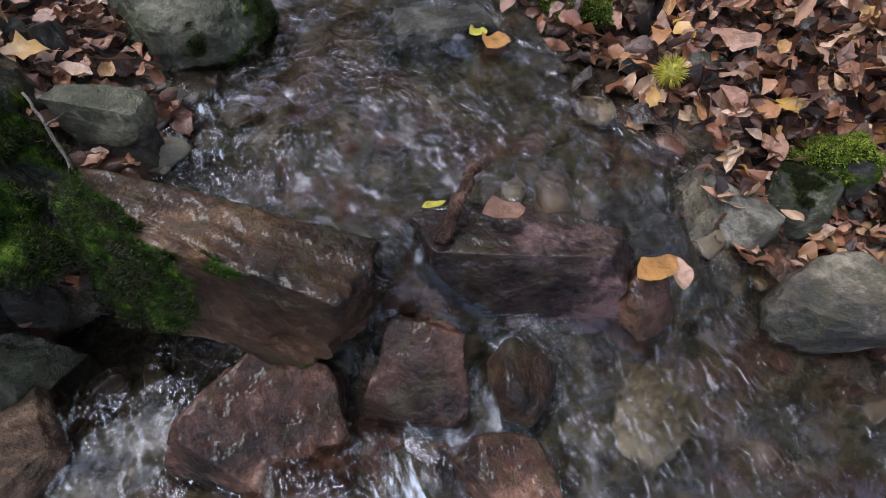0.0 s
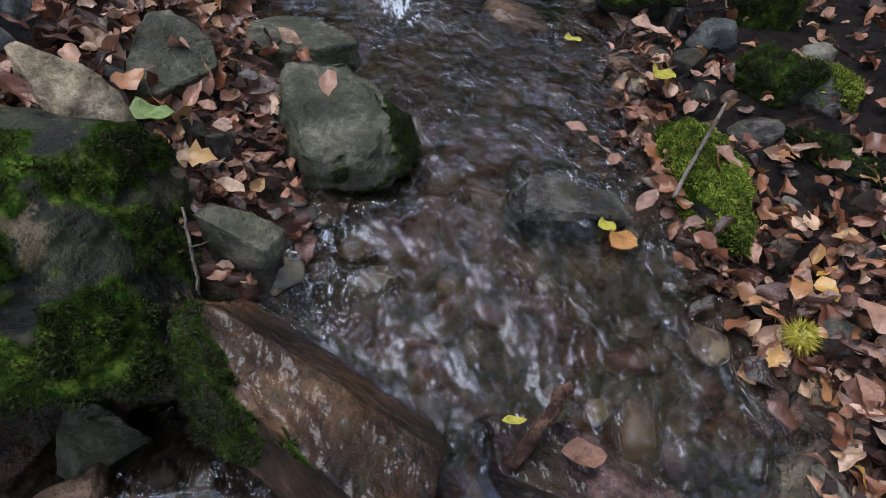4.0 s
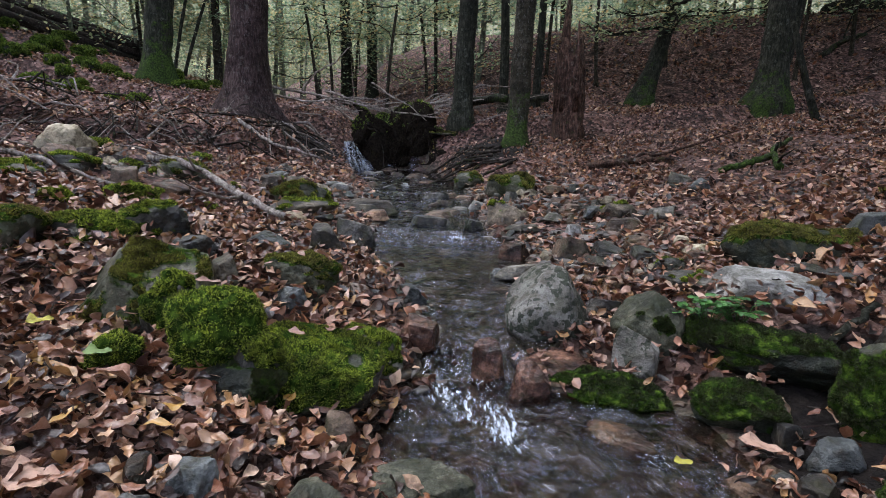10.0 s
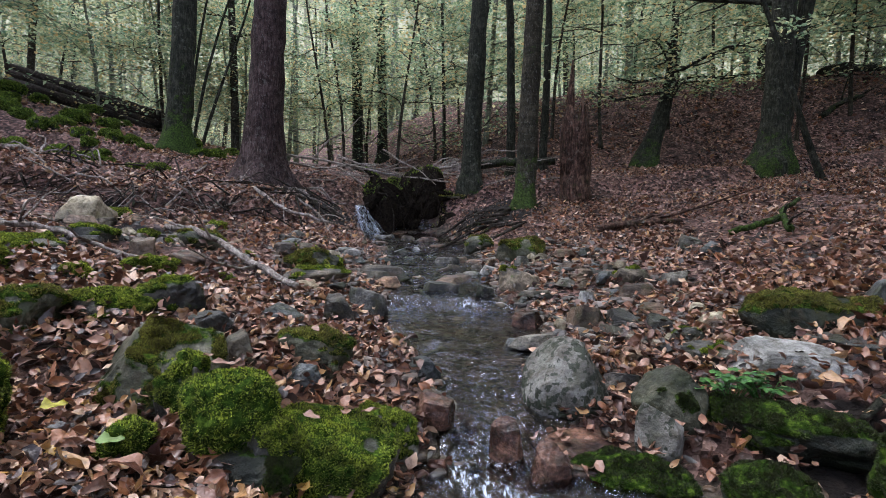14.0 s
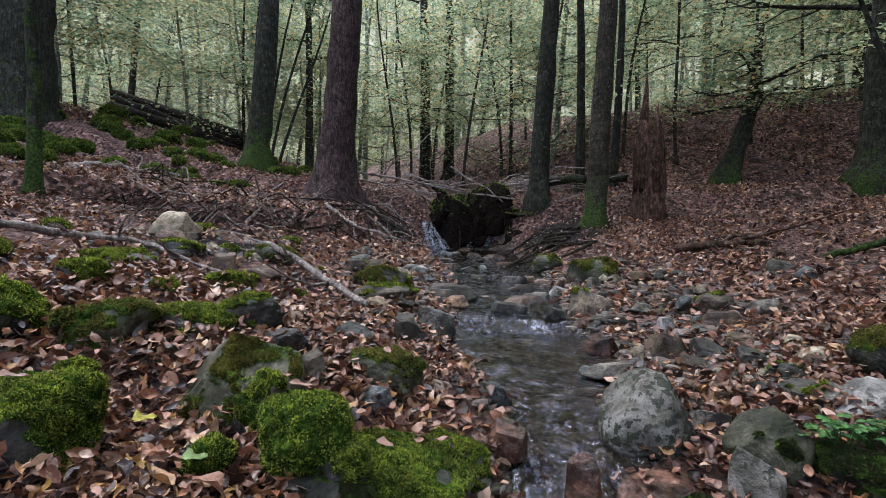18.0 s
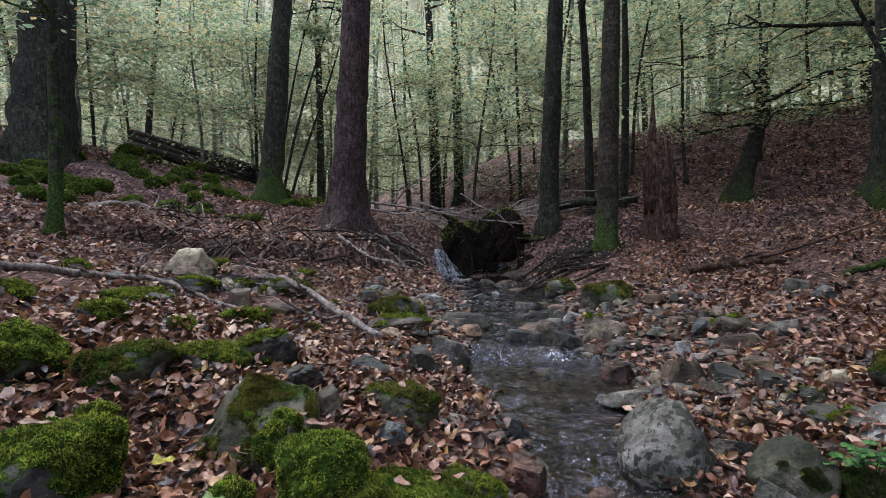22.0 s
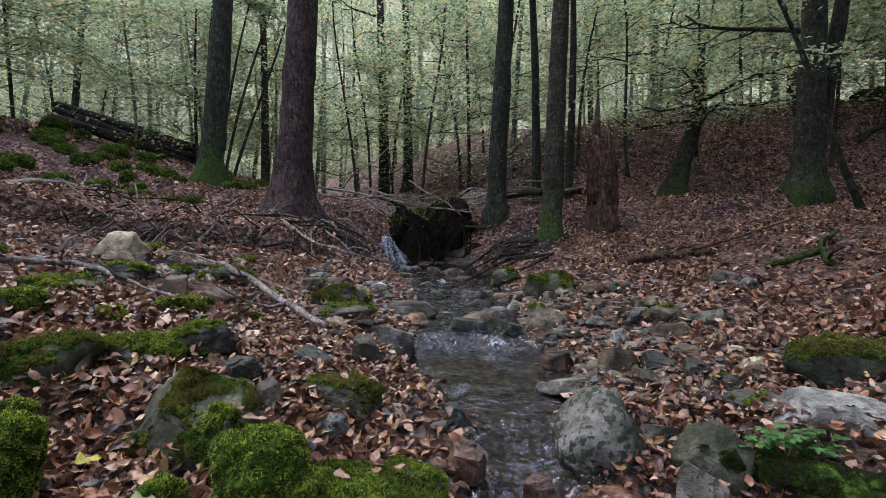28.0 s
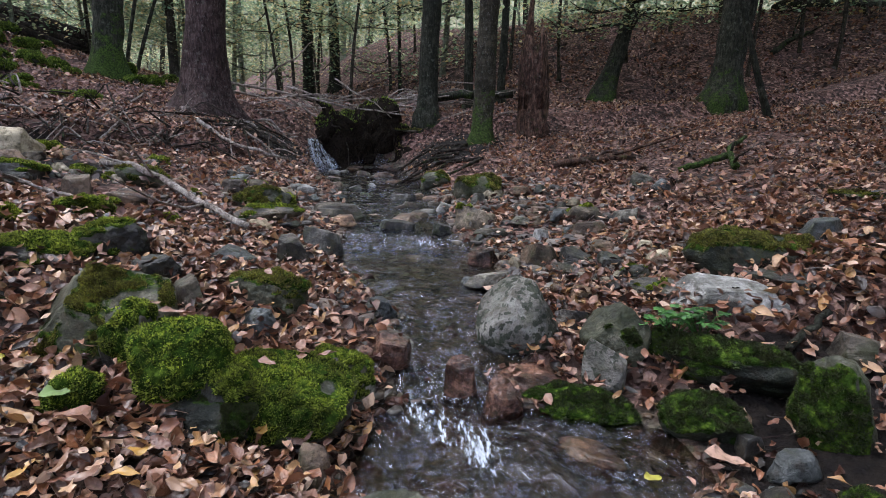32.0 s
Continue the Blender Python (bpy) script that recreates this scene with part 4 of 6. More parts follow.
# The mossy hummocks on the near bank.
rock("grey", -0.70, 1.42, 0.10, 0.15, 0.775, 20, 0.8, cuts=((0.75, -0.2, 0.6, 0.35), (-0.8, -0.3, 0.5, 0.5)), label="grey pointed stone beside moss", sink=0.8)
rock("moss", -0.575, 1.37, 0.24, 0.22, 0.79, 23, 0.2, 0.85, side=(0.0, -0.5), sink=0.3)
rock("moss", -0.355, 1.40, 0.46, 0.27, 0.655, 8, 0.5, 0.62, side=(0.1, -0.35), cuts=((0.42, -0.2, 0.9, 0.42), (0, -0.9, 0.4, 0.6), (0.9, -0.2, 0.4, 0.75)), label="broad boulder sloping to the brook under green moss", sink=0.4)
rock("halfmoss", -0.22, 1.62, 0.30, 0.16, 0.60, -38, 0.5, 0.35)
rock("dull", -0.90, 1.60, 0.42, 0.30, 0.88, 6, 0.6, 0.38, side=(0.0, -0.1), cuts=((0.3, -0.55, 0.78, 0.45), (-0.75, -0.3, 0.55, 0.5), (0, 0.8, 0.5, 0.5)), label="big leaning boulder under thin yellowish moss", sink=0.5)
rock("moss", -0.77, 1.50, 0.17, 0.13, 0.80, 25, 0.3, 0.6)
rock("moss", -0.80, 1.27, 0.12, 0.09, 0.69, 30, 0.2, 0.7)
rock("moss", -1.86, 1.66, 0.30, 0.26, 1.035, 47, 0.3, 0.75)
rock("dull", -1.50, 1.75, 0.34, 0.26, 0.955, 40, 0.4, 0.6)
rock("halfmoss", -1.33, 1.96, 0.36, 0.25, 0.915, 33, 0.4, 0.5)
rock("moss", -1.16, 2.14, 0.28, 0.22, 0.945, 27, 0.3, 0.65)
rock("dark", -0.93, 1.98, 0.20, 0.15, 0.835, 24, 0.4, label="rounded grey-green stone on the bank")
rock("grey", -0.76, 1.85, 0.09, 0.15, 0.79, 50, 0.8)
rock("slate", -0.80, 2.39, 0.27, 0.20, 0.795, 10, 0.9)
rock("dark", -0.57, 2.70, 0.18, 0.15, 0.80, 11, 0.7)
rock("dark", -0.49, 3.22, 0.24, 0.18, 0.78, 20, 0.7)
rock("dull", -0.53, 1.99, 0.31, 0.20, 0.765, -15, 0.4, 0.5)
rock("slate", -0.50, 1.79, 0.12, 0.09, 0.69, 14, 0.7)
rock("moss", -1.36, 1.47, 0.15, 0.11, 0.81, 42, 0.2, 0.75)
rock("moss", -1.18, 1.10, 0.36, 0.28, 0.865, 46, 0.2, 0.8, label="cushion of bright moss over a low boulder")
rock("slate", -0.10, 2.24, 0.16, 0.13, 0.60, -20, 0.9)
rock("dark", -0.04, 3.87, 0.30, 0.20, 0.725, 0, 0.8, label="flat dark slab in the middle of the brook")
rock("dark", -0.51, 4.22, 0.44, 0.30, 0.81, 6, 0.6)
rock("halfmoss", -0.91, 3.60, 0.48, 0.26, 0.85, 13, 0.6, 0.35)
rock("dull", -1.03, 3.95, 0.42, 0.30, 0.95, 14, 0.6, 0.5)
rock("pale", -0.93, 4.86, 0.24, 0.16, 0.92, 10)
rock("tan", -3.21, 4.60, 0.48, 0.32, 1.375, 20, 0.1, label="pale tan boulder in the dry side channel", sink=0.6)
rock("grey", -2.95, 4.45, 0.18, 0.14, 1.18, 10)
rock("brown", -2.00, 3.38, 0.17, 0.14, 1.06, 30, 0.3)
rock("wet", -1.71, 3.36, 0.26, 0.20, 0.98, 26, 0.6)
rock("dull", -1.91, 4.02, 0.34, 0.22, 1.09, 25, 0.5, 0.4)
# Stones strewn over the far side.
rock("pale", 0.89, 3.27, 0.125, 0.10, 0.755, -15, 0.9, label="small white block of stone")
rock("brown", 0.77, 2.83, 0.23, 0.15, 0.745, -30, 0.6)
rock("red", 0.48, 3.00, 0.19, 0.14, 0.67, -9, 0.6, label="reddish-brown stone at the water's edge")
rock("dark", 0.96, 2.76, 0.24, 0.13, 0.725, -38, 0.5)
rock("brown", 1.16, 2.88, 0.16, 0.12, 0.745, -22, 0.5)
rock("dark", 1.08, 2.58, 0.15, 0.11, 0.735, -23, 0.6)
rock("grey", 0.62, 3.57, 0.25, 0.15, 0.72, -10, 0.8)
rock("slate", 0.36, 2.64, 0.12, 0.09, 0.59, -8)
rock("dark", 0.28, 3.68, 0.15, 0.12, 0.73, -4, 0.8)
rock("pale", 0.38, 4.44, 0.21, 0.14, 0.80, -5, 0.9)
rock("halfmoss", 0.53, 3.78, 0.30, 0.22, 0.85, -8, 0.5, 0.15)
rock("dull", 0.68, 4.75, 0.46, 0.33, 1.03, -8, 0.6, 0.4)
rock("dull", 0.37, 5.9, 0.34, 0.26, 1.0, -3, 0.5, 0.5)
rock("halfmoss", 1.27, 3.58, 0.25, 0.18, 0.87, -20, 0.6, 0.25)
rock("grey", 1.52, 3.48, 0.19, 0.14, 0.87, -24, 0.3)
rock("grey", 2.19, 4.66, 0.24, 0.16, 1.08, -25, 0.8)
rock("slate", 2.13, 4.18, 0.16, 0.12, 1.04, -27)
rock("slate", 1.14, 3.65, 0.18, 0.14, 0.84, -18, 0.6)
rock("halfmoss", 1.10, 2.33, 0.16, 0.11, 0.72, -26, 0.4, 0.3)
rock("brown", 0.81, 2.16, 0.17, 0.12, 0.66, -21, 0.6)
rock("dark", 0.69, 1.99, 0.14, 0.10, 0.62, -20, 0.5)
rock("brown", 0.73, 2.31, 0.09, 0.08, 0.64, -40)
rock("dark", 2.55, 3.6, 0.26, 0.18, 0.98, -30, 0.6)
rock("dull", 2.9, 3.05, 0.4, 0.3, 1.02, -30, 0.4, 0.5)
rock("dull", 0.02, 8.85, 0.85, 0.5, 1.58, 0, 0.3, 0.45, label="mossy earth hummock beside the root plate")
# Moss cushions up the slope.
for x, y, w, top in ((-2.44, 3.55, 0.32, 1.14), (-2.24, 2.69, 0.40, 1.09), (-2.02, 2.20, 0.22, 1.07), (-1.69, 2.32, 0.16, 0.98), (-2.6, 2.2, 0.3, 1.17), (-1.6, 2.75, 0.3, 0.98)):
    rock("moss", x, y, w, w * 0.7, top, 35, 0.3, 0.55)
for x, y, w in ((-6.18, 8.34, 0.4), (-5.15, 7.39, 0.32), (-6.5, 6.01, 0.36), (-6.9, 8.9, 0.42), (-7.6, 8.3, 0.45), (-7.0, 7.3, 0.38), (-8.2, 9.6, 0.5), (-6.2, 9.6, 0.38), (-7.4, 10.4, 0.5),
                (-5.7, 8.6, 0.26), (-8.6, 8.0, 0.42), (-7.9, 11.6, 0.45), (-9.2, 11.0, 0.55), (-6.0, 7.2, 0.28), (-6.6, 8.0, 0.25), (-5.5, 7.9, 0.22), (-7.1, 9.6, 0.3), (-6.3, 9.0, 0.34), (-5.6, 9.3, 0.3), (-6.9, 10.6, 0.4), (-8.0, 7.4, 0.4),
                (-7.3, 6.6, 0.34), (-6.0, 8.0, 0.3), (-8.6, 10.2, 0.4), (-6.4, 7.6, 0.3), (-7.5, 9.2, 0.36), (-5.0, 8.5, 0.26), (-9.0, 9.2, 0.4), (-4.6, 7.6, 0.2)):
    rock("cushion", x, y, w, w * 0.75, float(ground_height(x, y)) + 0.45 * w, 35, 0.2, 0.9, label="round mossy stone on the wooded slope")
# The near edge of the far bank.
rock("brown", 0.785, 0.235, 0.065, 0.17, 0.325, 12, 0.8)
rock("grey", 0.77, 0.115, 0.07, 0.15, 0.27, 8, 0.8, cuts=((0.1, -0.1, 1, 0.5), (1, 0, 0.2, 0.7), (-1, 0, 0.2, 0.7)))
rock("dark", 0.98, 0.56, 0.075, 0.055, 0.405, -54)
rock("dark", 0.91, 0.54, 0.08, 0.055, 0.375, -53)
rock("darkmoss", 1.07, 0.68, 0.26, 0.12, 0.45, -60, 0.4, 0.45)
rock("slate", 0.95, 0.32, 0.10, 0.07, 0.37, -67)
rock("olivemoss", 0.87, 0.085, 0.12, 0.10, 0.30, -72, 0.6, 0.3)
rock("grey", 0.97, 0.42, 0.085, 0.06, 0.36, -60)
rock("grey", 0.815, -0.075, 0.18, 0.17, 0.238, -60, 0.7, cuts=((-0.1, -0.1, 1, 0.5), (0, -1, 0.3, 0.7), (-0.9, 0.3, 0.2, 0.7)), label="grey boulder at the foot of the leafy bank")
rock("moss", 0.935, 0.10, 0.14, 0.11, 0.335, -72, 0.3, 0.6)
rock("slate", 0.78, 0.42, 0.05, 0.04, 0.345, -49)
rock("slate", 0.86, 0.34, 0.09, 0.07, 0.36, -61)
# Rocks in the small fall.
rock("red", 0.215, 0.085, 0.165, 0.155, 0.272, -38, 0.8, cuts=((0.1, -0.45, 0.9, 0.42), (0, -1, 0.3, 0.65), (1, 0, 0.2, 0.7), (-1, 0.1, 0.2, 0.7)), label="pinkish-brown rock under the thin fall", sink=1.2)
rock("red", 0.01, 0.115, 0.29, 0.22, 0.228, 10, 0.7, cuts=((0.1, -0.4, 0.92, 0.5), (-0.8, -0.5, 0.3, 0.65), (0.9, -0.3, 0.3, 0.7)), label="broad wet brown rock below the mossy block", sink=1.0)
rock("purple", 0.405, 0.165, 0.37, 0.13, 0.302, -27, 0.9, cuts=((0, 0.05, 1, 0.45), (0, -0.95, 0.4, 0.5), (-1, -0.2, 0.2, 0.8), (1, -0.2, 0.3, 0.75)), label="dark purple-brown ledge across the brook", sink=0.6)
rock("red", 0.55, 0.05, 0.11, 0.12, 0.262, -30, 0.6)
rock("olive", -0.285, 0.335, 0.13, 0.10, 0.205, 38)
rock("brown", -0.30, 0.215, 0.19, 0.14, 0.185, 35)
rock("dark", -0.07, 0.53, 0.12, 0.07, 0.375, -20, 0.6)
rock("dark", -0.25, 0.42, 0.07, 0.06, 0.25, 28)
rock("red", 0.25, -0.065, 0.17, 0.13, 0.18, -30, 0.6)
rock("wet", 0.33, 0.03, 0.10, 0.12, 0.225, -40, 0.5)

# Pale stones of the lower pool; they also stand in for its reflected sky.
rock("pale", -0.20, 0.19, 0.20, 0.15, 0.125, 20, 0.3, label="pale stone under the clear shallow water")
rock("pale", -0.22, 0.05, 0.24, 0.18, 0.115, 60, 0.3, label="tan stone under the clear shallow water")
rock("tan", 0.50, -0.07, 0.16, 0.12, 0.135, 10, 0.3, label="yellowish stone under the running water")

rock("moss", -0.47, 1.33, 0.16, 0.15, 0.685, 10, 0.3, 0.55, label="mossy lump between two larger boulders")
rock("darkmoss", -0.50, 1.27, 0.26, 0.13, 0.61, -8, 0.4, 0.45, label="dark flank of a boulder above the leaves")

for kind, x, y, w, d, up, rz in (("darkmoss", 1.06, 0.93, 0.20, 0.14, 0.08, -40), ("dark", 0.87, 0.92, 0.09, 0.07, 0.05, 20), ("dark", 0.94, 0.80, 0.10, 0.06, 0.05, -30), ("darkmoss", 1.18, 0.60, 0.22, 0.15, 0.07, 10),
                                 ("brown", 0.84, 0.50, 0.08, 0.05, 0.04, 50), ("dark", 0.90, 1.06, 0.12, 0.08, 0.05, 0), ("slate", 1.02, 1.16, 0.13, 0.09, 0.06, -25), ("dark", 0.98, 1.28, 0.10, 0.08, 0.06, 40)):
    rock(kind, x, y, w, d, float(ground_height(x, y)) + up, rz, 0.5, 0.7, label="dark stone half hidden among wet leaves")

# Stones and moss in the dry side channel and round the roots.
rng = np.random.RandomState(17)
for k in range(44):
    x, y = rng.uniform(-3.6, -0.9), rng.uniform(3.0, 5.3)
    w = rng.uniform(0.10, 0.24)
    rock(("grey", "moss", "brown", "slate", "dark", "halfmoss", "moss", "tan")[k % 8], x, y, w, w * rng.uniform(0.55, 0.85), float(ground_height(x, y)) + w * rng.uniform(0.3, 0.5), rng.uniform(-60, 60), 0.5, 0.6)
for k in range(34):
    x, y = rng.uniform(-9.5, -4.2), rng.uniform(6.2, 11.5)
    w = rng.uniform(0.16, 0.4)
    rock("cushion", x, y, w, w * 0.8, float(ground_height(x, y)) + 0.5 * w, 35, 0.2, 0.9)

# Flat wet stones standing in the upper brook.
for k in range(26):
    y = rng.uniform(3.9, 8.2)
    x = rng.uniform(float(np.interp(y, SY, SL)) - 0.05, float(np.interp(y, SY, SR)) + 0.05)
    w = rng.uniform(0.14, 0.34)
    rock(("dark", "brown", "slate", "wet")[k % 4], x, y, w, w * rng.uniform(0.5, 0.8), float(water_level(np.array(x), np.array(y))) + rng.uniform(0.015, 0.06), rng.uniform(-50, 50), 0.6, label="flat dark stone standing in the shallow brook")

# Small stones strewn along both edges.
rng = np.random.RandomState(11)
SMALL = [mesh_from("stone", *rock_shape(1, 0.75, 0.5, 300 + k, 4, 1.0, 0.8, 0.0, [(0.15 * math.sin(k), 0.1, 1, 0.45)] + [(math.cos(1.3 * j + k), math.sin(1.3 * j + k), 0.3, 0.52 + 0.05 * (k % 4)) for j in range(5)]), (GREY, DARK, BROWN, SLATE, TAN, BROWN)[k % 6], moss=np.zeros(len(sphere_points(4)[0]))) for k in range(12)]
for k in range(180):
    zone = rng.rand()
    if zone < 0.5:
        x, y = rng.normal(1.0, 0.42), rng.uniform(2.2, 4.8)
    elif zone < 0.66:
        x, y = rng.normal(-0.75, 0.35), rng.uniform(2.2, 6.5)
    elif zone < 0.8:
        x, y = rng.uniform(-3.6, -1.4), rng.normal(4.3, 0.4)
    elif zone < 0.93:
        x, y = rng.normal(0.9, 0.12), rng.uniform(-0.1, 1.4)
    else:
        x, y = rng.uniform(-0.6, -0.1), rng.uniform(0.6, 1.3)
    size = rng.uniform(0.05, 0.10) * rng.choice((0.8, 1.1, 1.8)) * (1.0 if y > 2 else 0.42)
    ob = new("stone", SMALL[rng.randint(12)])
    z = float(ground_height(x, y))
    ob.matrix_world = Matrix.Translation((x, y, z + 0.3 * size)) @ pose(0, 0, 0, rng.uniform(-12, 12), rng.uniform(-12, 12), rng.uniform(0, 360)).to_3x3().to_4x4() @ Matrix.Diagonal((size * rng.uniform(1, 1.7), size, size * rng.uniform(0.8, 1.3), 1))
    tagged(ob, "small weathered stone among the leaves", "rock", "small stones along the brook")

# Shingle between the stones of the bar, too small and many to count.
pieces = []
for k in range(950):
    y = rng.uniform(2.1, 5.6)
    x = float(np.interp(y, SY, SR)) + abs(rng.normal(0, 0.55)) if k % 3 else float(np.interp(y, SY, SL)) - abs(rng.normal(0, 0.35))
    size = rng.uniform(0.025, 0.075)
    v, f = rock_shape(size * rng.uniform(1, 1.7), size, size * 0.6, 1500 + k % 40, 2, 1.0, 0.8)
    c, s = np.cos(k), np.sin(k)
    v = np.stack([v[:, 0] * c - v[:, 1] * s, v[:, 0] * s + v[:, 1] * c, v[:, 2]], -1)
    pieces.append((v + (x, y, float(ground_height(x, y)) + 0.25 * size), f))
SHINGLE = Nodes("bank_shingle")
SHINGLE.done(SHINGLE.mix(SHINGLE.math("MULTIPLY", SHINGLE.noise(80, 4), 0.7), SHINGLE.ramp(SHINGLE.where.outputs["Random Per Island"], (0.0, (0.02, 0.018, 0.016)), (0.35, (0.085, 0.068, 0.052)), (0.6, (0.06, 0.056, 0.052)),
                                           (0.8, (0.15, 0.095, 0.066)), (1.0, (0.22, 0.19, 0.16))), (0.03, 0.024, 0.02)), 0.6, SHINGLE.bump(SHINGLE.noise(120, 4), 0.5, 0.006))
v, f = joined(pieces)
tagged(new("shingle", mesh_from("shingle", v, f, SHINGLE.mat, False)), "grey and brown shingle along the brook's edges", "stones", kind="stuff")


# ---- fallen leaves ----
def litter(name, label, n, region, size, detail, seed, lift=0.02, keep=None):
    rng = np.random.RandomState(seed)
    x, y = rng.uniform(region[0], region[1], n), rng.uniform(region[2], region[3], n)
    left, right = np.interp(y, SY, SL), np.interp(y, SY, SR)
    edge = np.maximum(left - x, x - right)
    p = np.stack([x, y, 0 * x], -1)
    patch = fractal(p * 1.4, 3, 77)
    chance = smooth(-0.07, 0.08, edge) * np.clip(0.85 + 0.9 * patch, 0.12, 1)
    stones = np.exp(-(((x - 1.1) / 0.6) ** 2)) * smooth(2.1, 2.6, y) * smooth(5.5, 4.5, y)
    chance *= 1 - 0.45 * stones
    if keep:
        chance = chance * keep(x, y)
    ok = rng.rand(n) < chance
    x, y, edge = x[ok], y[ok], edge[ok]
    m = len(x)
    eps = 0.05
    gx = (ground_height(x + eps, y) - ground_height(x - eps, y)) / (2 * eps)
    z = ground_height(x, y) + fractal(np.stack([x, y, 0 * x], -1) * 5, 3, 3) * 0.018 + np.abs(rng.normal(0, lift, m)) + 0.006
    length = size * np.exp(rng.normal(0, 0.27, m))
    verts, faces = leaf_batch(np.stack([x, y, z], -1), rng.uniform(0, 6.283, m), rng.normal(0, 0.5, m), rng.normal(0, 0.6, m), length, length * rng.uniform(0.38, 0.7, m), rng.uniform(-0.4, 1.3, m), detail, 0.6 if detail else 0.0)
    return tagged(new(name, mesh_from(name, verts, faces, LITTER, detail)), label, "leaves", kind="stuff")


def close(x, y):
    """1 where the path passes near, else 0."""
    return 1.0 * (np.abs(x - 0.075) < 1.37) * (y > -0.35) * (y < 1.5)


litter("leaf_litter", "deep carpet of brown and orange fallen leaves", 42000, (-2.8, 2.6, 0.6, 3.6), 0.043, True, 61, 0.03, lambda x, y: smooth(3.6, 2.9, y) * smooth(-2.8, -1.9, x) * smooth(2.6, 1.9, x) * (1 - 0.78 * bareness(x, y)) * (1 - close(x, y)))
litter("leaf_litter", "deep carpet of curled russet and tan leaves", 15500, (-1.3, 1.45, -0.35, 1.5), 0.038, "fine", 66, 0.026, lambda x, y: close(x, y) * (1 - 0.78 * bareness(x, y)))
litter("leaf_litter", "brown fallen leaves covering the wood's floor", 90000, (-7, 7, 2.9, 9.5), 0.050, False, 62, 0.025, lambda x, y: smooth(2.9, 3.6, y) * (1 - 0.92 * bareness(x, y)))
litter("leaf_litter", "brown fallen leaves under the distant trees", 40000, (-13, 13, 9.5, 18), 0.08, False, 63)
litter("leaf_litter", "brown fallen leaves on the banks downstream", 62000, (-6, 6, -5, 3.4), 0.05, False, 65, 0.02, lambda x, y: 1.0 - smooth(2.6, 1.9, np.abs(x + 0.1)) * smooth(-0.6, 0.5, y))


def fine_leaf(seed, shape):
    """A single leaf with a stalk, a folded midrib, a wavy toothed edge and curled margins; 1 long."""
    rng = np.random.RandomState(seed)
    n = 9
    s = np.linspace(0, 1, n)
    half = {"beech": 0.30, "oak": 0.27, "long": 0.17}[shape] * np.sin(np.pi * s**0.85) ** 0.8
    half = half * (1 + (0.30 if shape == "oak" else 0.07) * np.cos(np.arange(n) * np.pi)) + 0.002
    lift, roll = rng.uniform(-0.35, 0.5), rng.uniform(-0.2, 0.5)
    spine = np.stack([s - 0.5, 0.05 * np.sin(s * 3 + seed), lift * (s - 0.5) ** 2 + 0.03 * np.sin(s * 5 + seed)], 1)
    rows = []
    for t in (-1.0, -0.55, 0.0, 0.55, 1.0):
        edge = spine.copy()
        edge[:, 1] += t * half
        edge[:, 2] += abs(t) ** 1.6 * half * (roll + 0.35 * np.sin(s * 9 + seed + t * 2)) + (0.02 if abs(t) == 0.55 else 0)
        rows.append(edge)
    v = np.concatenate(rows)
    f = [(r * n + i, r * n + i + 1, (r + 1) * n + i + 1, (r + 1) * n + i) for r in range(4) for i in range(n - 1)]
    stalk, sf = tube([(-0.5, 0, spine[0, 2]), (-0.62, 0.02, spine[0, 2] + 0.02), (-0.74, 0.05, spine[0, 2] + 0.01)], (0.012, 0.009, 0.008), 3, seed)
    return joined([(v, f), (stalk, sf)])


PICKED = Nodes("single_fallen_leaves")
shade = PICKED.ramp(PICKED.node("ObjectInfo").outputs["Random"], (0.0, (0.035, 0.014, 0.010)), (0.18, (0.14, 0.050, 0.026)), (0.36, (0.26, 0.10, 0.038)), (0.52, (0.34, 0.17, 0.075)), (0.68, (0.10, 0.036, 0.024)),
                    (0.82, (0.44, 0.27, 0.16)), (0.94, (0.40, 0.22, 0.05)))
PICKED.done(PICKED.mix(PICKED.math("MULTIPLY", PICKED.noise(110, 4), 0.6), shade, PICKED.mix(0.6, shade, (0.015, 0.008, 0.006))), 0.32, PICKED.bump(PICKED.noise(200, 3), 0.4, 0.003), 0.45)
FINE = [mesh_from("leaf", *fine_leaf(k, ("beech", "oak", "beech", "long")[k % 4]), PICKED.mat) for k in range(16)]
rng = np.random.RandomState(64)
laid = 0
while laid < 298:
    x, y = (rng.uniform(0.66, 1.2), rng.uniform(-0.05, 0.75)) if laid < 130 else (rng.uniform(-1.0, -0.1), rng.uniform(0.62, 1.55))
    edge = max(float(np.interp(y, SY, SL)) - x, x - float(np.interp(y, SY, SR)))
    if edge < -0.02:
        continue
    size = rng.uniform(0.035, 0.066)
    ob = new("leaf", FINE[rng.randint(16)])
    ob.parent = ground
    ob.matrix_world = Matrix.Translation((x, y, float(ground_height(x, y)) + rng.uniform(0.025, 0.05))) @ pose(0, 0, 0, rng.normal(0, 20), rng.normal(0, 18), rng.uniform(0, 360)) @ Matrix.Diagonal((size, size, size, 1))
    laid += 1


def single_leaf(label, material, x, y, z, length, width, yaw, pitch=0.1, roll=0.15, curl=0.3, name="fallen_leaf"):
    v, f = fine_leaves(np.zeros((1, 3)), *(np.array([a]) for a in (yaw, pitch, roll, length, width, curl)))
    ob = new(name, mesh_from(name, v, f, material))
    ob.location = (x, y, z)
    return tagged(ob, label, "leaf", "single leaves lying about")


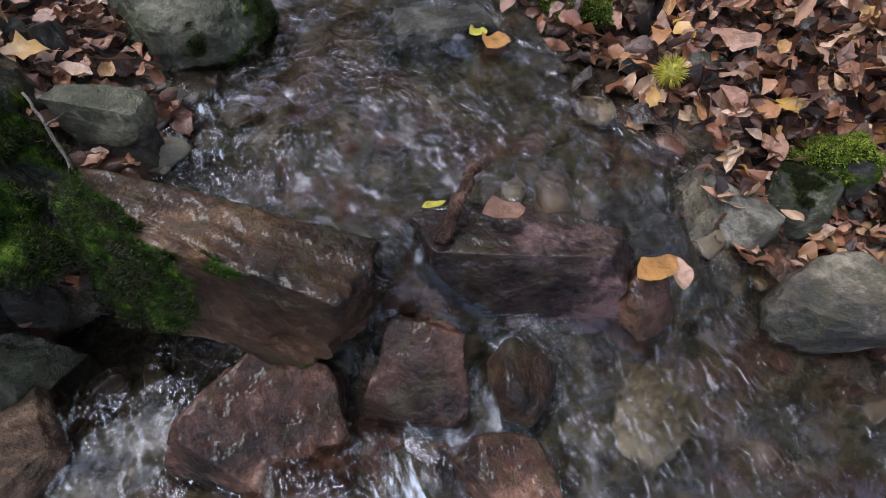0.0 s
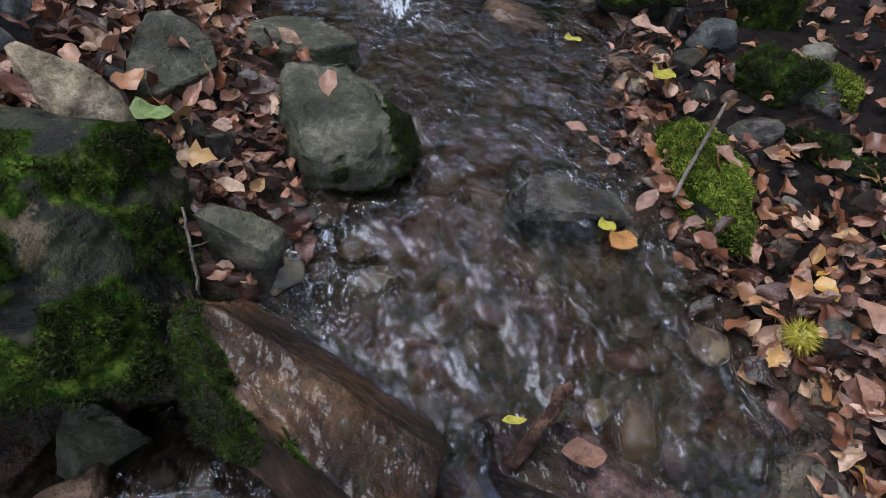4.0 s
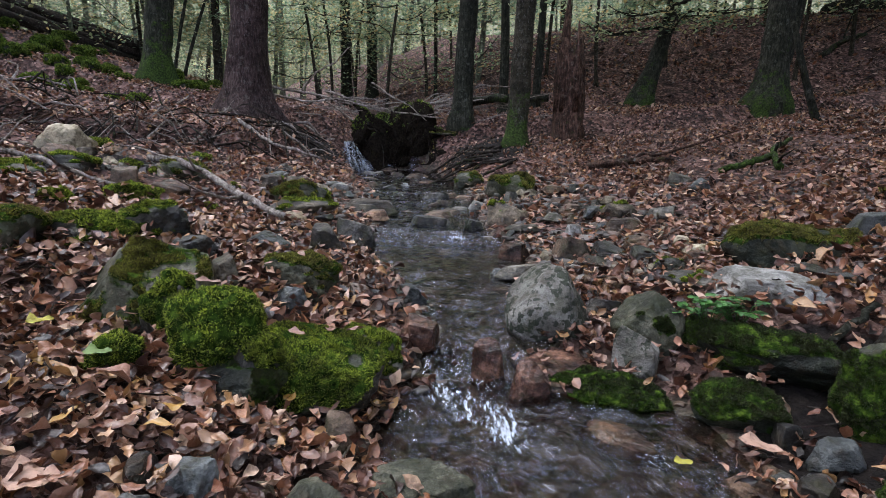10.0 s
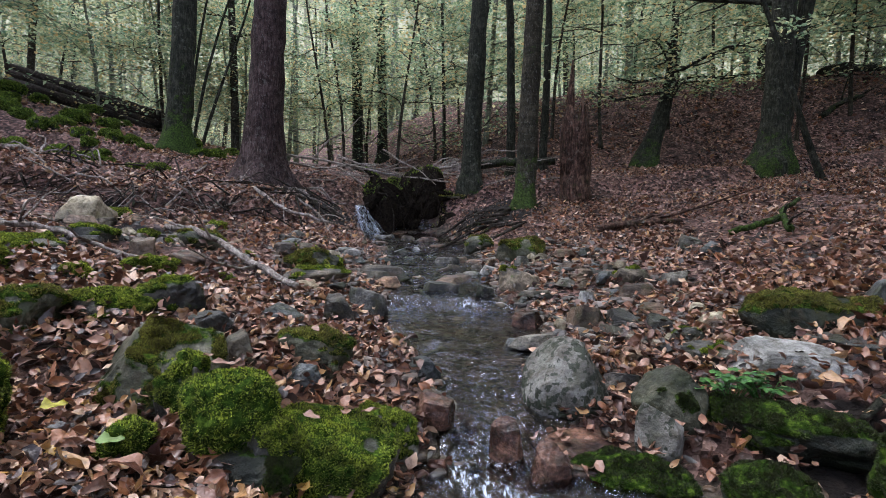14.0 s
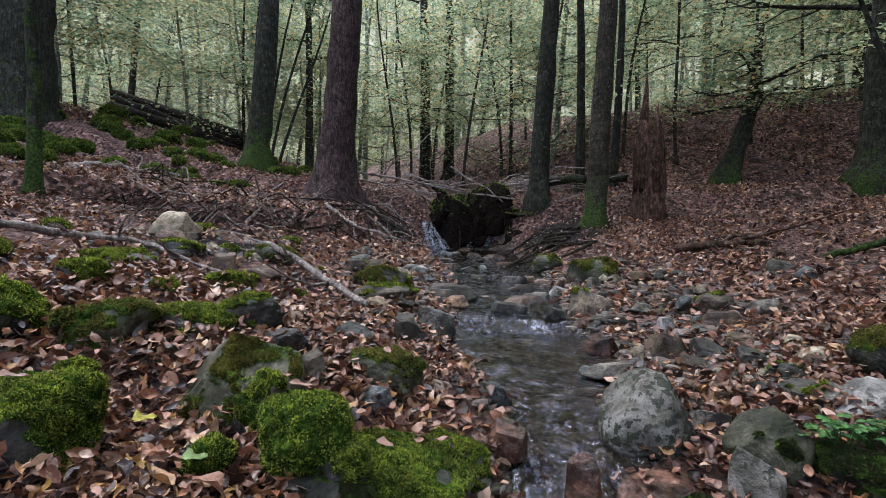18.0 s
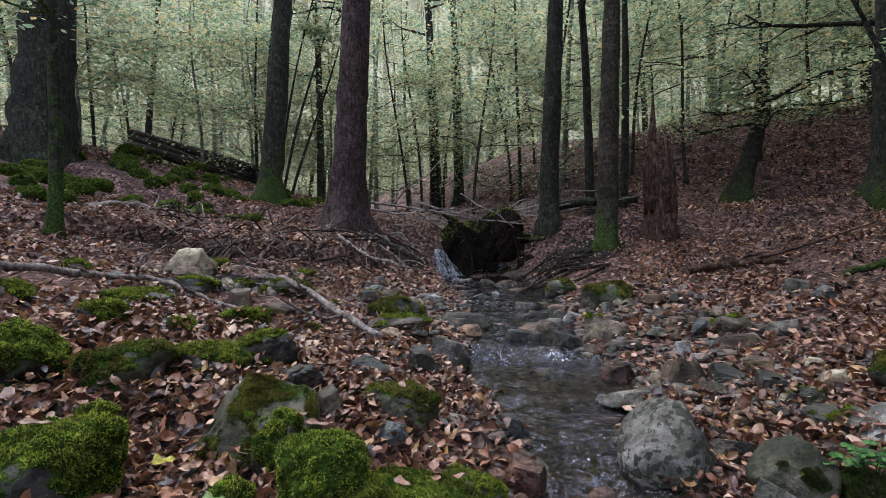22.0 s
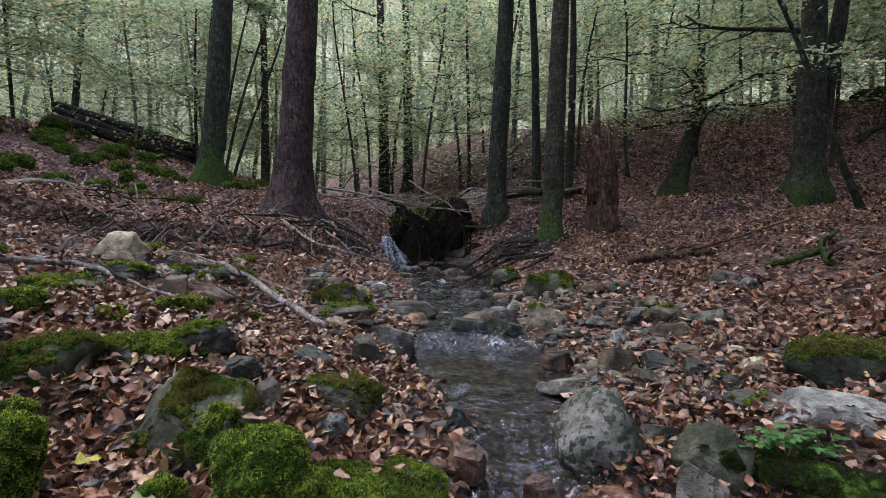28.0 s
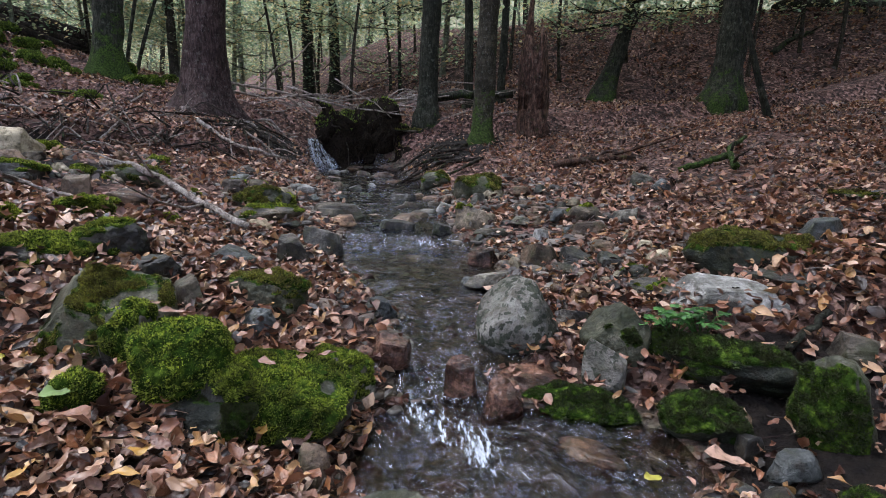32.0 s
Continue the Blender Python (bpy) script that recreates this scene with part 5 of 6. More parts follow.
single_leaf("small yellow leaf on the brown litter", YELLOW, -1.04, 1.34, 0.70, 0.06, 0.055, 1.0)
single_leaf("light green leaf beside the mossy boulder", GREEN_LEAF, -0.19, 0.67, 0.495, 0.06, 0.045, 0.4)
single_leaf("pale pink-brown leaf at the water's edge", PINKISH, 0.73, 0.50, 0.325, 0.075, 0.04, 1.9)
single_leaf("wet orange leaf held by the current", ORANGE, 0.56, 0.545, 0.345, 0.06, 0.05, 0.7)
single_leaf("small yellow leaf at the water's edge", YELLOW, 0.54, 0.575, 0.352, 0.035, 0.03, 0.2)
single_leaf("yellow-brown leaf on the bank", ORANGE, 0.91, 0.24, 0.275, 0.08, 0.035, 2.0)
single_leaf("bright orange leaf caught on the ledge", ORANGE, 0.535, 0.05, 0.285, 0.075, 0.04, 0.3)
single_leaf("pale wet leaf plastered on the ledge", PINKISH, 0.565, 0.035, 0.275, 0.06, 0.035, 1.2)
single_leaf("tiny yellow leaf by the stick", YELLOW, 0.297, 0.245, 0.325, 0.035, 0.012, 0.2)
single_leaf("russet leaf stranded on the ledge", LITTER, 0.375, 0.195, 0.322, 0.065, 0.035, 0.1, 0.2, 0.3, 0.8)
single_leaf("yellowish leaf in the shallows", YELLOW, 0.66, 1.20, 0.40, 0.05, 0.03, 0.3)
single_leaf("broad tan leaf on the stony edge", PINKISH, 0.88, 1.24, 0.425, 0.10, 0.055, -0.3)
single_leaf("yellow leaf on the leafy bank", YELLOW, 0.80, 0.98, 0.43, 0.07, 0.05, 0.6)
single_leaf("pale green leaf among brown ones", GREEN_LEAF, 1.03, 0.50, 0.40, 0.05, 0.035, 1.1)
single_leaf("cream maple-shaped leaf on the litter", PINKISH, -0.66, 0.80, 0.60, 0.08, 0.08, 0.6)
single_leaf("pale green leaf on the litter", GREEN_LEAF, -0.80, 1.20, 0.67, 0.06, 0.045, 0.6)
rng = np.random.RandomState(71)
for k in range(46):
    x, y = rng.uniform(0.3, 0.7), rng.uniform(1.5, 1.75)
    if k > 16:
        x, y = rng.normal(0.67, 0.06), rng.normal(0.72, 0.1)
    if k > 32:
        x, y = rng.normal(-0.08, 0.04), rng.normal(0.74, 0.06)
    single_leaf("russet leaf in a wet drift by the stones", LITTER, x, y, max(float(ground_height(x, y)), float(water_level(x, y))) + 0.02 + rng.uniform(0, 0.03), rng.uniform(0.035, 0.058), rng.uniform(0.022, 0.034),
                rng.uniform(0, 6.28), rng.normal(0, 0.4), rng.normal(0, 0.4), rng.uniform(0, 0.5))


def burr(x, y, z):
    """A spiny chestnut burr."""
    rng = np.random.RandomState(4)
    v, f = sphere_points(2)
    n = 500
    way = rng.normal(size=(n, 3))
    way /= np.linalg.norm(way, axis=1, keepdims=True)
    side = np.cross(way, rng.normal(size=(n, 3)))
    side /= np.linalg.norm(side, axis=1, keepdims=True)
    tip = way * 0.030 + rng.normal(0, 0.003, (n, 3))
    spikes = np.stack([way * 0.014 - side * 0.0012, way * 0.014 + side * 0.0012, tip], 1).reshape(-1, 3)
    ob = thing("chestnut_burr", "spiny yellow-green chestnut burr on the leaves", "burr", (x, y, z))
    part("husk", mesh_from("husk", v * 0.018, f, YELLOW), ob)
    part("spine_coat", mesh_from("spine_coat", spikes, np.arange(3 * n).reshape(-1, 3), YELLOW, False), ob)


burr(0.765, 0.325, 0.362)
for k, (x, y, z) in enumerate(((-0.36, 1.36, 0.665), (-0.28, 1.42, 0.655), (-0.22, 1.5, 0.63), (-0.30, 1.52, 0.65), (-0.62, 1.42, 0.79), (-0.7, 1.5, 0.79), (-0.9, 1.62, 0.885), (-0.5, 1.96, 0.77), (0.55, 1.55, 0.505), (0.63, 1.52, 0.50),
                                (1.1, 1.6, 0.635), (1.35, 1.95, 0.79), (0.95, 1.4, 0.535), (1.15, 2.15, 0.75), (0.06, 0.76, 0.495), (-0.4, 0.5, 0.585), (-0.5, 0.55, 0.585), (-0.55, 0.45, 0.585), (0.78, 0.66, 0.435), (-1.2, 1.1, 0.87))):
    single_leaf("brown leaf fallen on a mossy rock", LITTER, x, y, z + 0.006, 0.05 + 0.004 * (k % 5), 0.03, k * 1.7, 0.15, 0.2, 0.4)


# ---- trees ----
def leaf_spray(rng, tips, per, spread, size, flat=0.35):
    """Leaves in flat sprays round the tips of twigs."""
    tips = np.asarray(tips)
    n = len(tips) * per
    centre = np.repeat(tips, per, 0)
    off = rng.normal(0, 1, (n, 3)) * (spread, spread, spread * flat)
    length = size * rng.uniform(0.6, 1.3, n)
    return leaf_batch(centre + off, rng.uniform(0, 6.283, n), rng.normal(0, 0.35, n), rng.normal(0, 0.35, n), length, length * 0.62, np.full(n, 0.1), False)


def tree_parts(ob, seed, height, radius, lean=(0.0, 0.0), bark=None, flare=1.7, limbs=10, low=0.25, reach=2.2, leaves=20, leaf=0.10, sides=12, mossy=0.6, bend=0.15, limb_up=0.35, split=False):
    """A trunk with a root flare, limbs and a crown of leaf sprays, all in the tree's own frame."""
    rng = np.random.RandomState(seed)
    bark = bark or BARK_GREY
    steps = max(16, int(height * 3))
    s = np.linspace(0, 1, steps) ** 1.8
    z = -0.35 + s * (height + 0.35)
    wander = bend * np.stack([np.sin(s * 5 + seed), np.cos(s * 4.1 + seed * 2)], 1) * s[:, None] ** 0.7
    line = np.stack([lean[0] * z + wander[:, 0], lean[1] * z + wander[:, 1], z], 1)
    radii = 0.92 * radius * (1 - 0.8 * s) * (1 + 0.75 * (flare - 1) * np.exp(-np.maximum(z, 0) / (radius * 0.9)))
    v, f = tube(line, radii, sides, seed, 0.14)
    ang = np.arctan2(v[:, 1] - np.interp(v[:, 2], z, line[:, 1]), v[:, 0] - np.interp(v[:, 2], z, line[:, 0]))
    ridge = np.exp(-np.maximum(v[:, 2], 0) / (radius * 1.1)) * (0.35 * np.sin(ang * 4 + seed) + 0.2 * np.sin(ang * 7 + 1))
    v[:, 0] += np.cos(ang) * ridge * radius * 0.6 * (flare - 0.8)
    v[:, 1] += np.sin(ang) * ridge * radius * 0.6 * (flare - 0.8)
    part("trunk", mesh_from("trunk", v, f, bark, moss=np.clip(0.6 * mossy * np.exp(-np.maximum(v[:, 2], 0) / (radius * 2.5)) + 0.1 * mossy, 0, 1)), ob)
    tips = []
    for k in range(limbs):
        h = height * (low + (0.8 - low) * (k + rng.rand()) / limbs)
        a = rng.uniform(0, 6.283)
        r = reach * rng.uniform(0.6, 1.2) * (1 - 0.5 * h / height)
        start = np.array([np.interp(h, z, line[:, 0]), np.interp(h, z, line[:, 1]), h])
        end = start + (math.cos(a) * r, math.sin(a) * r, r * limb_up * rng.uniform(0.2, 1.6))
        pts = curve_points(start, end, 7, 0.08 * r, seed * 31 + k)
        thick = min(np.interp(h, z, radii) * 0.45, 0.012 + 0.02 * r)
        pieces, twigs = [tube(pts, np.linspace(thick, thick * 0.25, 7), 5, k)], []
        for j in range(4):
            at = pts[2 + j]
            b = a + rng.uniform(-1.2, 1.2)
            tip = at + np.array([math.cos(b), math.sin(b), rng.uniform(-0.2, 0.4)]) * r * rng.uniform(0.3, 0.55)
            (twigs if split else pieces).append(tube(curve_points(at, tip, 4, 0.03 * r, seed * 17 + k * 5 + j), np.linspace(thick * 0.45, thick * 0.12, 4), 3, j))
            tips += [tip, (at + tip) / 2]
        tips.append(pts[-1])
        lv, lf = joined(pieces)
        limb = part("limb", mesh_from("limb", lv, lf, bark, moss=np.full(len(lv), 0.2 * mossy)), ob)
        for tv, tf in twigs:
            part("twig", mesh_from("twig", tv, tf, bark, moss=np.full(len(tv), 0.2 * mossy)), limb)
    if tips and leaves:
        v, f = leaf_spray(rng, tips, leaves, 0.16 * reach, leaf)
        part("crown", mesh_from("crown", v, f, FOLIAGE, False), ob, "thin green and yellowing leaves")
    return ob


def tree(label, x, y, height, radius, seed, lean=(0, 0), **more):
    ob = thing("tree", label, "tree", (x, y, float(ground_height(x, y))), 0, "trees of the wood")
    return tree_parts(ob, seed, height, radius, lean, split=True, **more)


tree("thick straight tree with reddish-brown bark above the fall", -2.80, 7.85, 13, 0.31, 1, (0.05, 0.02), bark=BARK, flare=2.15, limbs=8, low=0.55, sides=20, mossy=0.35, bend=0.04)
tree("leaning tree with moss round its foot", -5.24, 10.08, 12, 0.27, 2, (0.085, 0.0), bark=BARK_DARK, flare=1.9, limbs=8, low=0.5, sides=16, mossy=1.7)
tree("slim mossy tree on the slope", -4.77, 4.60, 6.5, 0.085, 3, (0.03, 0.02), bark=BARK_DARK, flare=1.6, limbs=9, low=0.3, reach=1.2, leaves=14, leaf=0.08, mossy=5.0, bend=0.3)
tree("old broad tree with dark mossy bark", -9.30, 8.8, 13, 0.60, 4, (0.03, 0.05), bark=BARK_DARK, flare=1.2, limbs=10, low=0.3, reach=3, sides=18, mossy=0.55)
tree("straight dark tree behind the fall", 0.40, 8.9, 13, 0.185, 5, (0.04, 0.0), bark=BARK_DARK, flare=1.7, limbs=9, low=0.3, sides=14, mossy=0.5, bend=0.05)
tree("straight tree with ringed bark on the bank", 1.12, 7.55, 13, 0.165, 6, (0.03, 0.0), bark=BARK_GREY, flare=1.6, limbs=8, low=0.42, sides=14, mossy=1.7, bend=0.05)
tree("thin dark tree that leans a little", 1.25, 10.3, 12, 0.10, 7, (-0.04, 0.0), bark=BARK_DARK, limbs=8, low=0.3)
tree("thin dark straight tree", 1.9, 10.6, 12, 0.09, 8, (0.03, 0.0), bark=BARK_DARK, limbs=8, low=0.3)
tree("twin-stemmed tree at the foot of the slope", 5.45, 8.8, 12, 0.25, 9, (0.07, 0.03), bark=BARK_DARK, flare=1.9, limbs=14, low=0.22, reach=2.6, leaves=26, leaf=0.09, sides=16, mossy=1.0)
tree("second stem of the twin tree", 5.62, 8.95, 12, 0.15, 10, (0.17, 0.03), bark=BARK_DARK, flare=1.4, limbs=8, low=0.3, reach=2.4, leaves=22, leaf=0.09, mossy=0.8)
tree("slender sapling leaning over the leaves", 5.06, 7.05, 4.6, 0.055, 11, (-0.38, 0.05), bark=BARK_DARK, flare=1.6, limbs=6, low=0.4, reach=1.1, leaves=14, leaf=0.08, mossy=0.8, bend=0.25)
tree("gnarled mossy coppice tree with low leafy boughs", 4.05, 10.7, 2.9, 0.24, 12, (0.22, 0.0), bark=BARK_DARK, flare=1.9, limbs=12, low=0.45, reach=1.9, leaves=34, leaf=0.09, mossy=1.0, bend=0.2, limb_up=0.15)
tree("pair of trees upstream", -2.9, 17, 15, 0.20, 13, (-0.03, 0.0), bark=BARK_DARK, limbs=10, low=0.25)
tree("pair of trees upstream", -2.2, 17.6, 14, 0.19, 14, (-0.01, 0.0), bark=BARK_DARK, limbs=10, low=0.25)
tree("thin straight sapling upstream", -0.1, 14.5, 11, 0.06, 15, (0.0, 0.0), bark=BARK_DARK, limbs=10, low=0.15, reach=1.6)
tree("trunk behind the thick tree", -4.6, 13.2, 14, 0.2, 16, (0.015, 0.0), bark=BARK_DARK, limbs=8, low=0.35)
for k, (x, y) in enumerate(((3.5, 11.9), (5.2, 12.4), (7.4, 11.2), (9.0, 10.8), (6.6, 13.2), (2.6, 13.0))):
    tree("young beech with broad sprays of green leaves", x, y, 6.0 + 0.4 * (k % 3), 0.05, 30 + k, (0.03 * (k - 2), 0.0), bark=BARK_GREY, limbs=13, low=0.34, reach=2.3, leaves=24, leaf=0.095, mossy=0.3, limb_up=0.12, bend=0.25)
for k in range(5):
    tree("thin stem of a leaning clump", -6.4 + 0.16 * k, 11.9 + 0.1 * k, 6, 0.045, 20 + k, (0.10 + 0.05 * k, 0.0), bark=BARK_DARK, limbs=4, low=0.5, reach=0.9, leaves=12, mossy=0.5)

# The wood beyond: a few kinds of tree, each standing many times.
KIND_TREES = []
# Most kinds take the bark with haze in its colour.
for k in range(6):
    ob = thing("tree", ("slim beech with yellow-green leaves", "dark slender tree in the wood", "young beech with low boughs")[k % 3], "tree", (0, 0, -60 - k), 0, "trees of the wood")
    KIND_TREES.append(tree_parts(ob, 50 + k, (11, 13, 5.5)[k % 3] + 0.5 * k, (0.09, 0.13, 0.05)[k % 3], (0.035 * (k - 2.5), 0.01), bark=(BARK_HAZED, BARK_GREY, BARK_HAZED, BARK_HAZED, BARK_HAZED, BARK_GREY)[k], limbs=(13, 11, 14)[k % 3], low=(0.10, 0.2, 0.12)[k % 3],
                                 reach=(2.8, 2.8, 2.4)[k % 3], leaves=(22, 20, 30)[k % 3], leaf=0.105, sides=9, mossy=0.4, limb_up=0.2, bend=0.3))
rng = np.random.RandomState(91)
spots = []
while len(spots) < 140:
    far = len(spots) > 70
    a, r = rng.uniform(-0.95, 0.95), rng.uniform(30, 58) if far else rng.uniform(14, 32)
    x, y = r * math.sin(a), r * math.cos(a)
    if abs(x + 0.8) < 1.0 and y < 20 or (2 < x < 10 and y < 15) or any((x - p) ** 2 + (y - q) ** 2 < 2.0 for p, q in spots):
        continue
    spots.append((x, y))
for k, (x, y) in enumerate(spots):
    if k < 6:
        KIND_TREES[k].matrix_world = pose(x, y, float(rough_ground(np.array([[x]]), np.array([[y]]))[0, 0]) - 0.05, 0, 0, 60 * k)
    else:
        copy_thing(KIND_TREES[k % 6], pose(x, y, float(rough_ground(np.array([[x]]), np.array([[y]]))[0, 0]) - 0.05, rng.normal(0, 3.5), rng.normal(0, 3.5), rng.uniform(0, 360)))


# Young growth under the tall trees.
for k in range(34):
    a, r = rng.uniform(-0.9, 0.75), rng.uniform(12.5, 30)
    x, y = r * math.sin(a), r * math.cos(a)
    if 2 < x < 11 and y < 15.5:
        continue
    copy_thing(KIND_TREES[2 + 3 * (k % 2)], pose(x, y, float(ground_height(x, y)) - 0.05, 0, 0, rng.uniform(0, 360)))

for x, y, turn in ((-1.3, 13.6, 20), (-0.4, 15.2, 140), (1.7, 14.2, 80), (-3.4, 15.0, 200), (0.6, 12.8, 300), (2.6, 16.5, 10), (-7.5, 14.0, 70), (-8.6, 12.8, 30), (8.0, 13.5, 40), (9.5, 15.5, 130), (11.0, 13.0, 200), (7.0, 16.0, 260), (12.5, 16.0, 20), (10.0, 18.0, 90), (13.5, 12.0, 160), (5.5, 15.5, 300), (8.8, 11.5, 220)):
    copy_thing(KIND_TREES[2 + 3 * (turn % 20 == 0)], pose(x, y, float(ground_height(x, y)) - 0.05, 0, 0, turn))

# Unseen trees beside and behind the path, added to shade and close the wood.
for k in range(24):
    # The first fourteen stand on the right to darken that bank.
    a, r = (rng.uniform(1.0, 2.2), rng.uniform(5.5, 9)) if k < 14 else (rng.uniform(1.6, 4.7), rng.uniform(6, 16))
    x, y = r * math.sin(a), r * math.cos(a)
    copy_thing(KIND_TREES[(k * 5 + 1) % 6], pose(x, y, float(ground_height(x, y)) - 0.05, 0, 0, rng.uniform(0, 360)))

# The hazy wood far off: uncounted leaves over the rising valley sides.
rng = np.random.RandomState(93)
n = 9000
a, r = rng.uniform(-1.15, 1.15, n), rng.uniform(26, 75, n)
x, y = r * np.sin(a), r * np.cos(a)
high = rng.uniform(0.3, 1, n) ** 1.4 * (7 + 0.06 * r)
clump = fractal(np.stack([x, y, high * 2], -1) * 0.35, 3, 55)
ok = clump > -0.12
x, y, high, m = x[ok], y[ok], high[ok], int(ok.sum())
size = rng.uniform(0.22, 0.45, m)
v, f = leaf_batch(np.stack([x, y, ground_height(x, y) + high], -1), rng.uniform(0, 6.283, m), rng.normal(0, 0.4, m), rng.normal(0, 0.4, m), size, size * 0.6, np.full(m, 0.1), False)
tagged(new("far_wood", mesh_from("far_wood", v, f, FOLIAGE, False)), "pale green and yellow foliage of the distant wood", "trees", kind="stuff")


# An unseen canopy added to shade the brook: uneven clumps with gaps of sky.
rng = np.random.RandomState(95)
n = 30000
a, r = rng.uniform(0, 6.283, n), 14.5 * np.sqrt(rng.uniform(0, 1, n))
x, y, high = r * np.sin(a), r * np.cos(a), rng.uniform(10.5, 14.5, n)
# Thinner left, upstream and over the brook, denser right, to steer the light.
ok = 1.1 * fractal(np.stack([x, y, 0 * x], -1) * 0.24, 2, 57) + 0.6 * fractal(np.stack([x, y, high], -1) * 1.1, 3, 58) > -0.10 - 0.11 * np.clip(x, 0, 5) * smooth(9.0, 4.0, y) - 0.13 * np.clip(x, -6, 0) + 0.35 * smooth(6.0, 10.0, y) + 0.45 * np.exp(-(((x + 0.8) / 2.2) ** 2)) * smooth(1.0, 4.0, y)
x, y, high, m = x[ok], y[ok], high[ok], int(ok.sum())
size = rng.uniform(0.25, 0.5, m)
v, f = leaf_batch(np.stack([x, y, high], -1), rng.uniform(0, 6.283, m), rng.normal(0, 0.4, m), rng.normal(0, 0.4, m), size, size * 0.6, np.full(m, 0.1), False)
# and unseen leaves all round the sides and behind, added to block low light.
n = 9000
a, r = rng.uniform(1.0, 5.28, n), rng.uniform(11, 24, n)
size = rng.uniform(0.3, 0.6, n)
x, y = r * np.sin(a), r * np.cos(a)
low = leaf_batch(np.stack([x, y, ground_height(x, y) + 0.5 + 10 * rng.rand(n)], -1), rng.uniform(0, 6.283, n), rng.normal(0, 0.7, n), rng.normal(0, 0.7, n), size, size * 0.6, np.full(n, 0.1), False)
v, f = joined([(v, f), low])
# A further unseen mass on the right, added to darken the right bank.
n = 7000
a, r = rng.uniform(0.98, 2.5, n), rng.uniform(5, 12, n)
size = rng.uniform(0.2, 0.45, n)
x, y = r * np.sin(a), r * np.cos(a)
low = leaf_batch(np.stack([x, y, ground_height(x, y) + 2.0 + 7 * rng.rand(n)], -1), rng.uniform(0, 6.283, n), rng.normal(0, 0.6, n), rng.normal(0, 0.6, n), size, size * 0.6, np.full(n, 0.1), False)
v, f = joined([(v, f), low])
tagged(new("canopy", mesh_from("canopy", v, f, FOLIAGE, False)), "unseen green and yellowing beech leaves added to shade the brook", "foliage", kind="stuff")


# Low leafy undergrowth beneath the trees.
rng = np.random.RandomState(94)
n = 260
a, r = rng.uniform(-0.95, 0.9, n), rng.uniform(12.5, 34, n)
x, y = r * np.sin(a), r * np.cos(a)
ok = ~((x > 2) & (x < 12) & (y < 17))
tips = np.stack([x, y, ground_height(x, y) + rng.uniform(0.25, 2.4, n)], -1)[ok]
v, f = leaf_spray(rng, tips, 42, 0.55, 0.11, 0.28)
tagged(new("undergrowth", mesh_from("undergrowth", v, f, FOLIAGE, False)), "thin sprays of pale green leaves under the trees", "undergrowth", kind="stuff")


# ---- the fall, roots and dead wood ----
def root_plate():
    """The upturned root plate beside the fall: a dark hollow mass of earth with hanging roots."""
    ob = thing("root_plate", "black upturned root plate overhanging the pool", "roots", (-0.72, 8.66, 0.80))
    v, f = rock_shape(1.45, 0.8, 1.35, 601, 5, 0.25, 3.4)
    v[:, 2] += 0.5
    v[:, 2] += 0.22 * fractal(v * (3.2, 3.2, 0.5), 3, 12) * (v[:, 2] > 0.4)
    v[:, 0] += 0.12 * fractal(v * 4.0, 2, 14)
    hollow = np.exp(-((v[:, 0] / 0.42) ** 2) - (((v[:, 2] - 0.25) / 0.35) ** 2)) * (v[:, 1] < 0)
    v[:, 1] += hollow * 0.22
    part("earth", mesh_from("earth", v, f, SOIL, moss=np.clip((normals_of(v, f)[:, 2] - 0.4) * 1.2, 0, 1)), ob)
    green = np.clip(normals_of(v, f)[:, 2] * 1.3 + 0.4 * fractal(v * 5, 2, 6), 0, 1) * (v[:, 2] > 0.7)
    part("moss", mesh_from("moss", *tufts(v, f, green, 5000, 0.03, 77), MOSS_GREEN, False), ob, "green moss on top")
    for k, (x, y, z, w, h) in enumerate(((-1.0, 0.2, 0.22, 0.75, 0.9), (-1.45, 0.1, 0.3, 0.7, 0.8), (0.85, 0.12, 0.25, 0.9, 0.95), (1.35, -0.1, 0.2, 0.7, 0.6))):
        v, f = rock_shape(w, 0.55, h, 610 + k, 4, 0.3, 3.0)
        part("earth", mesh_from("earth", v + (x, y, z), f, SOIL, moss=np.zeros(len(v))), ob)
        green = np.clip(normals_of(v, f)[:, 2] * 1.2 + 0.5 * fractal(v * 4, 2, k), 0, 1)
        part("moss", mesh_from("moss", *tufts(v + (x, y, z), f, green, 1600, 0.03, 80 + k), MOSS_OLIVE, False), ob, "dull moss on the earth")
    rng = np.random.RandomState(8)
    for k in range(22):
        a = (rng.uniform(-0.6, 0.6), rng.uniform(-0.34, -0.1), rng.uniform(0.5, 1.2))
        b = (a[0] + rng.normal(0, 0.15), a[1] - rng.uniform(0.02, 0.2), a[2] - rng.uniform(0.2, 0.6))
        v, f = tube(curve_points(a, b, 6, 0.05, k), np.linspace(0.018, 0.005, 6) * rng.uniform(0.5, 1.3), 5, k)
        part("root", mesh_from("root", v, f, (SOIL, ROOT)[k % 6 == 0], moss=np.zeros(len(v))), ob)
    return ob


root_plate()


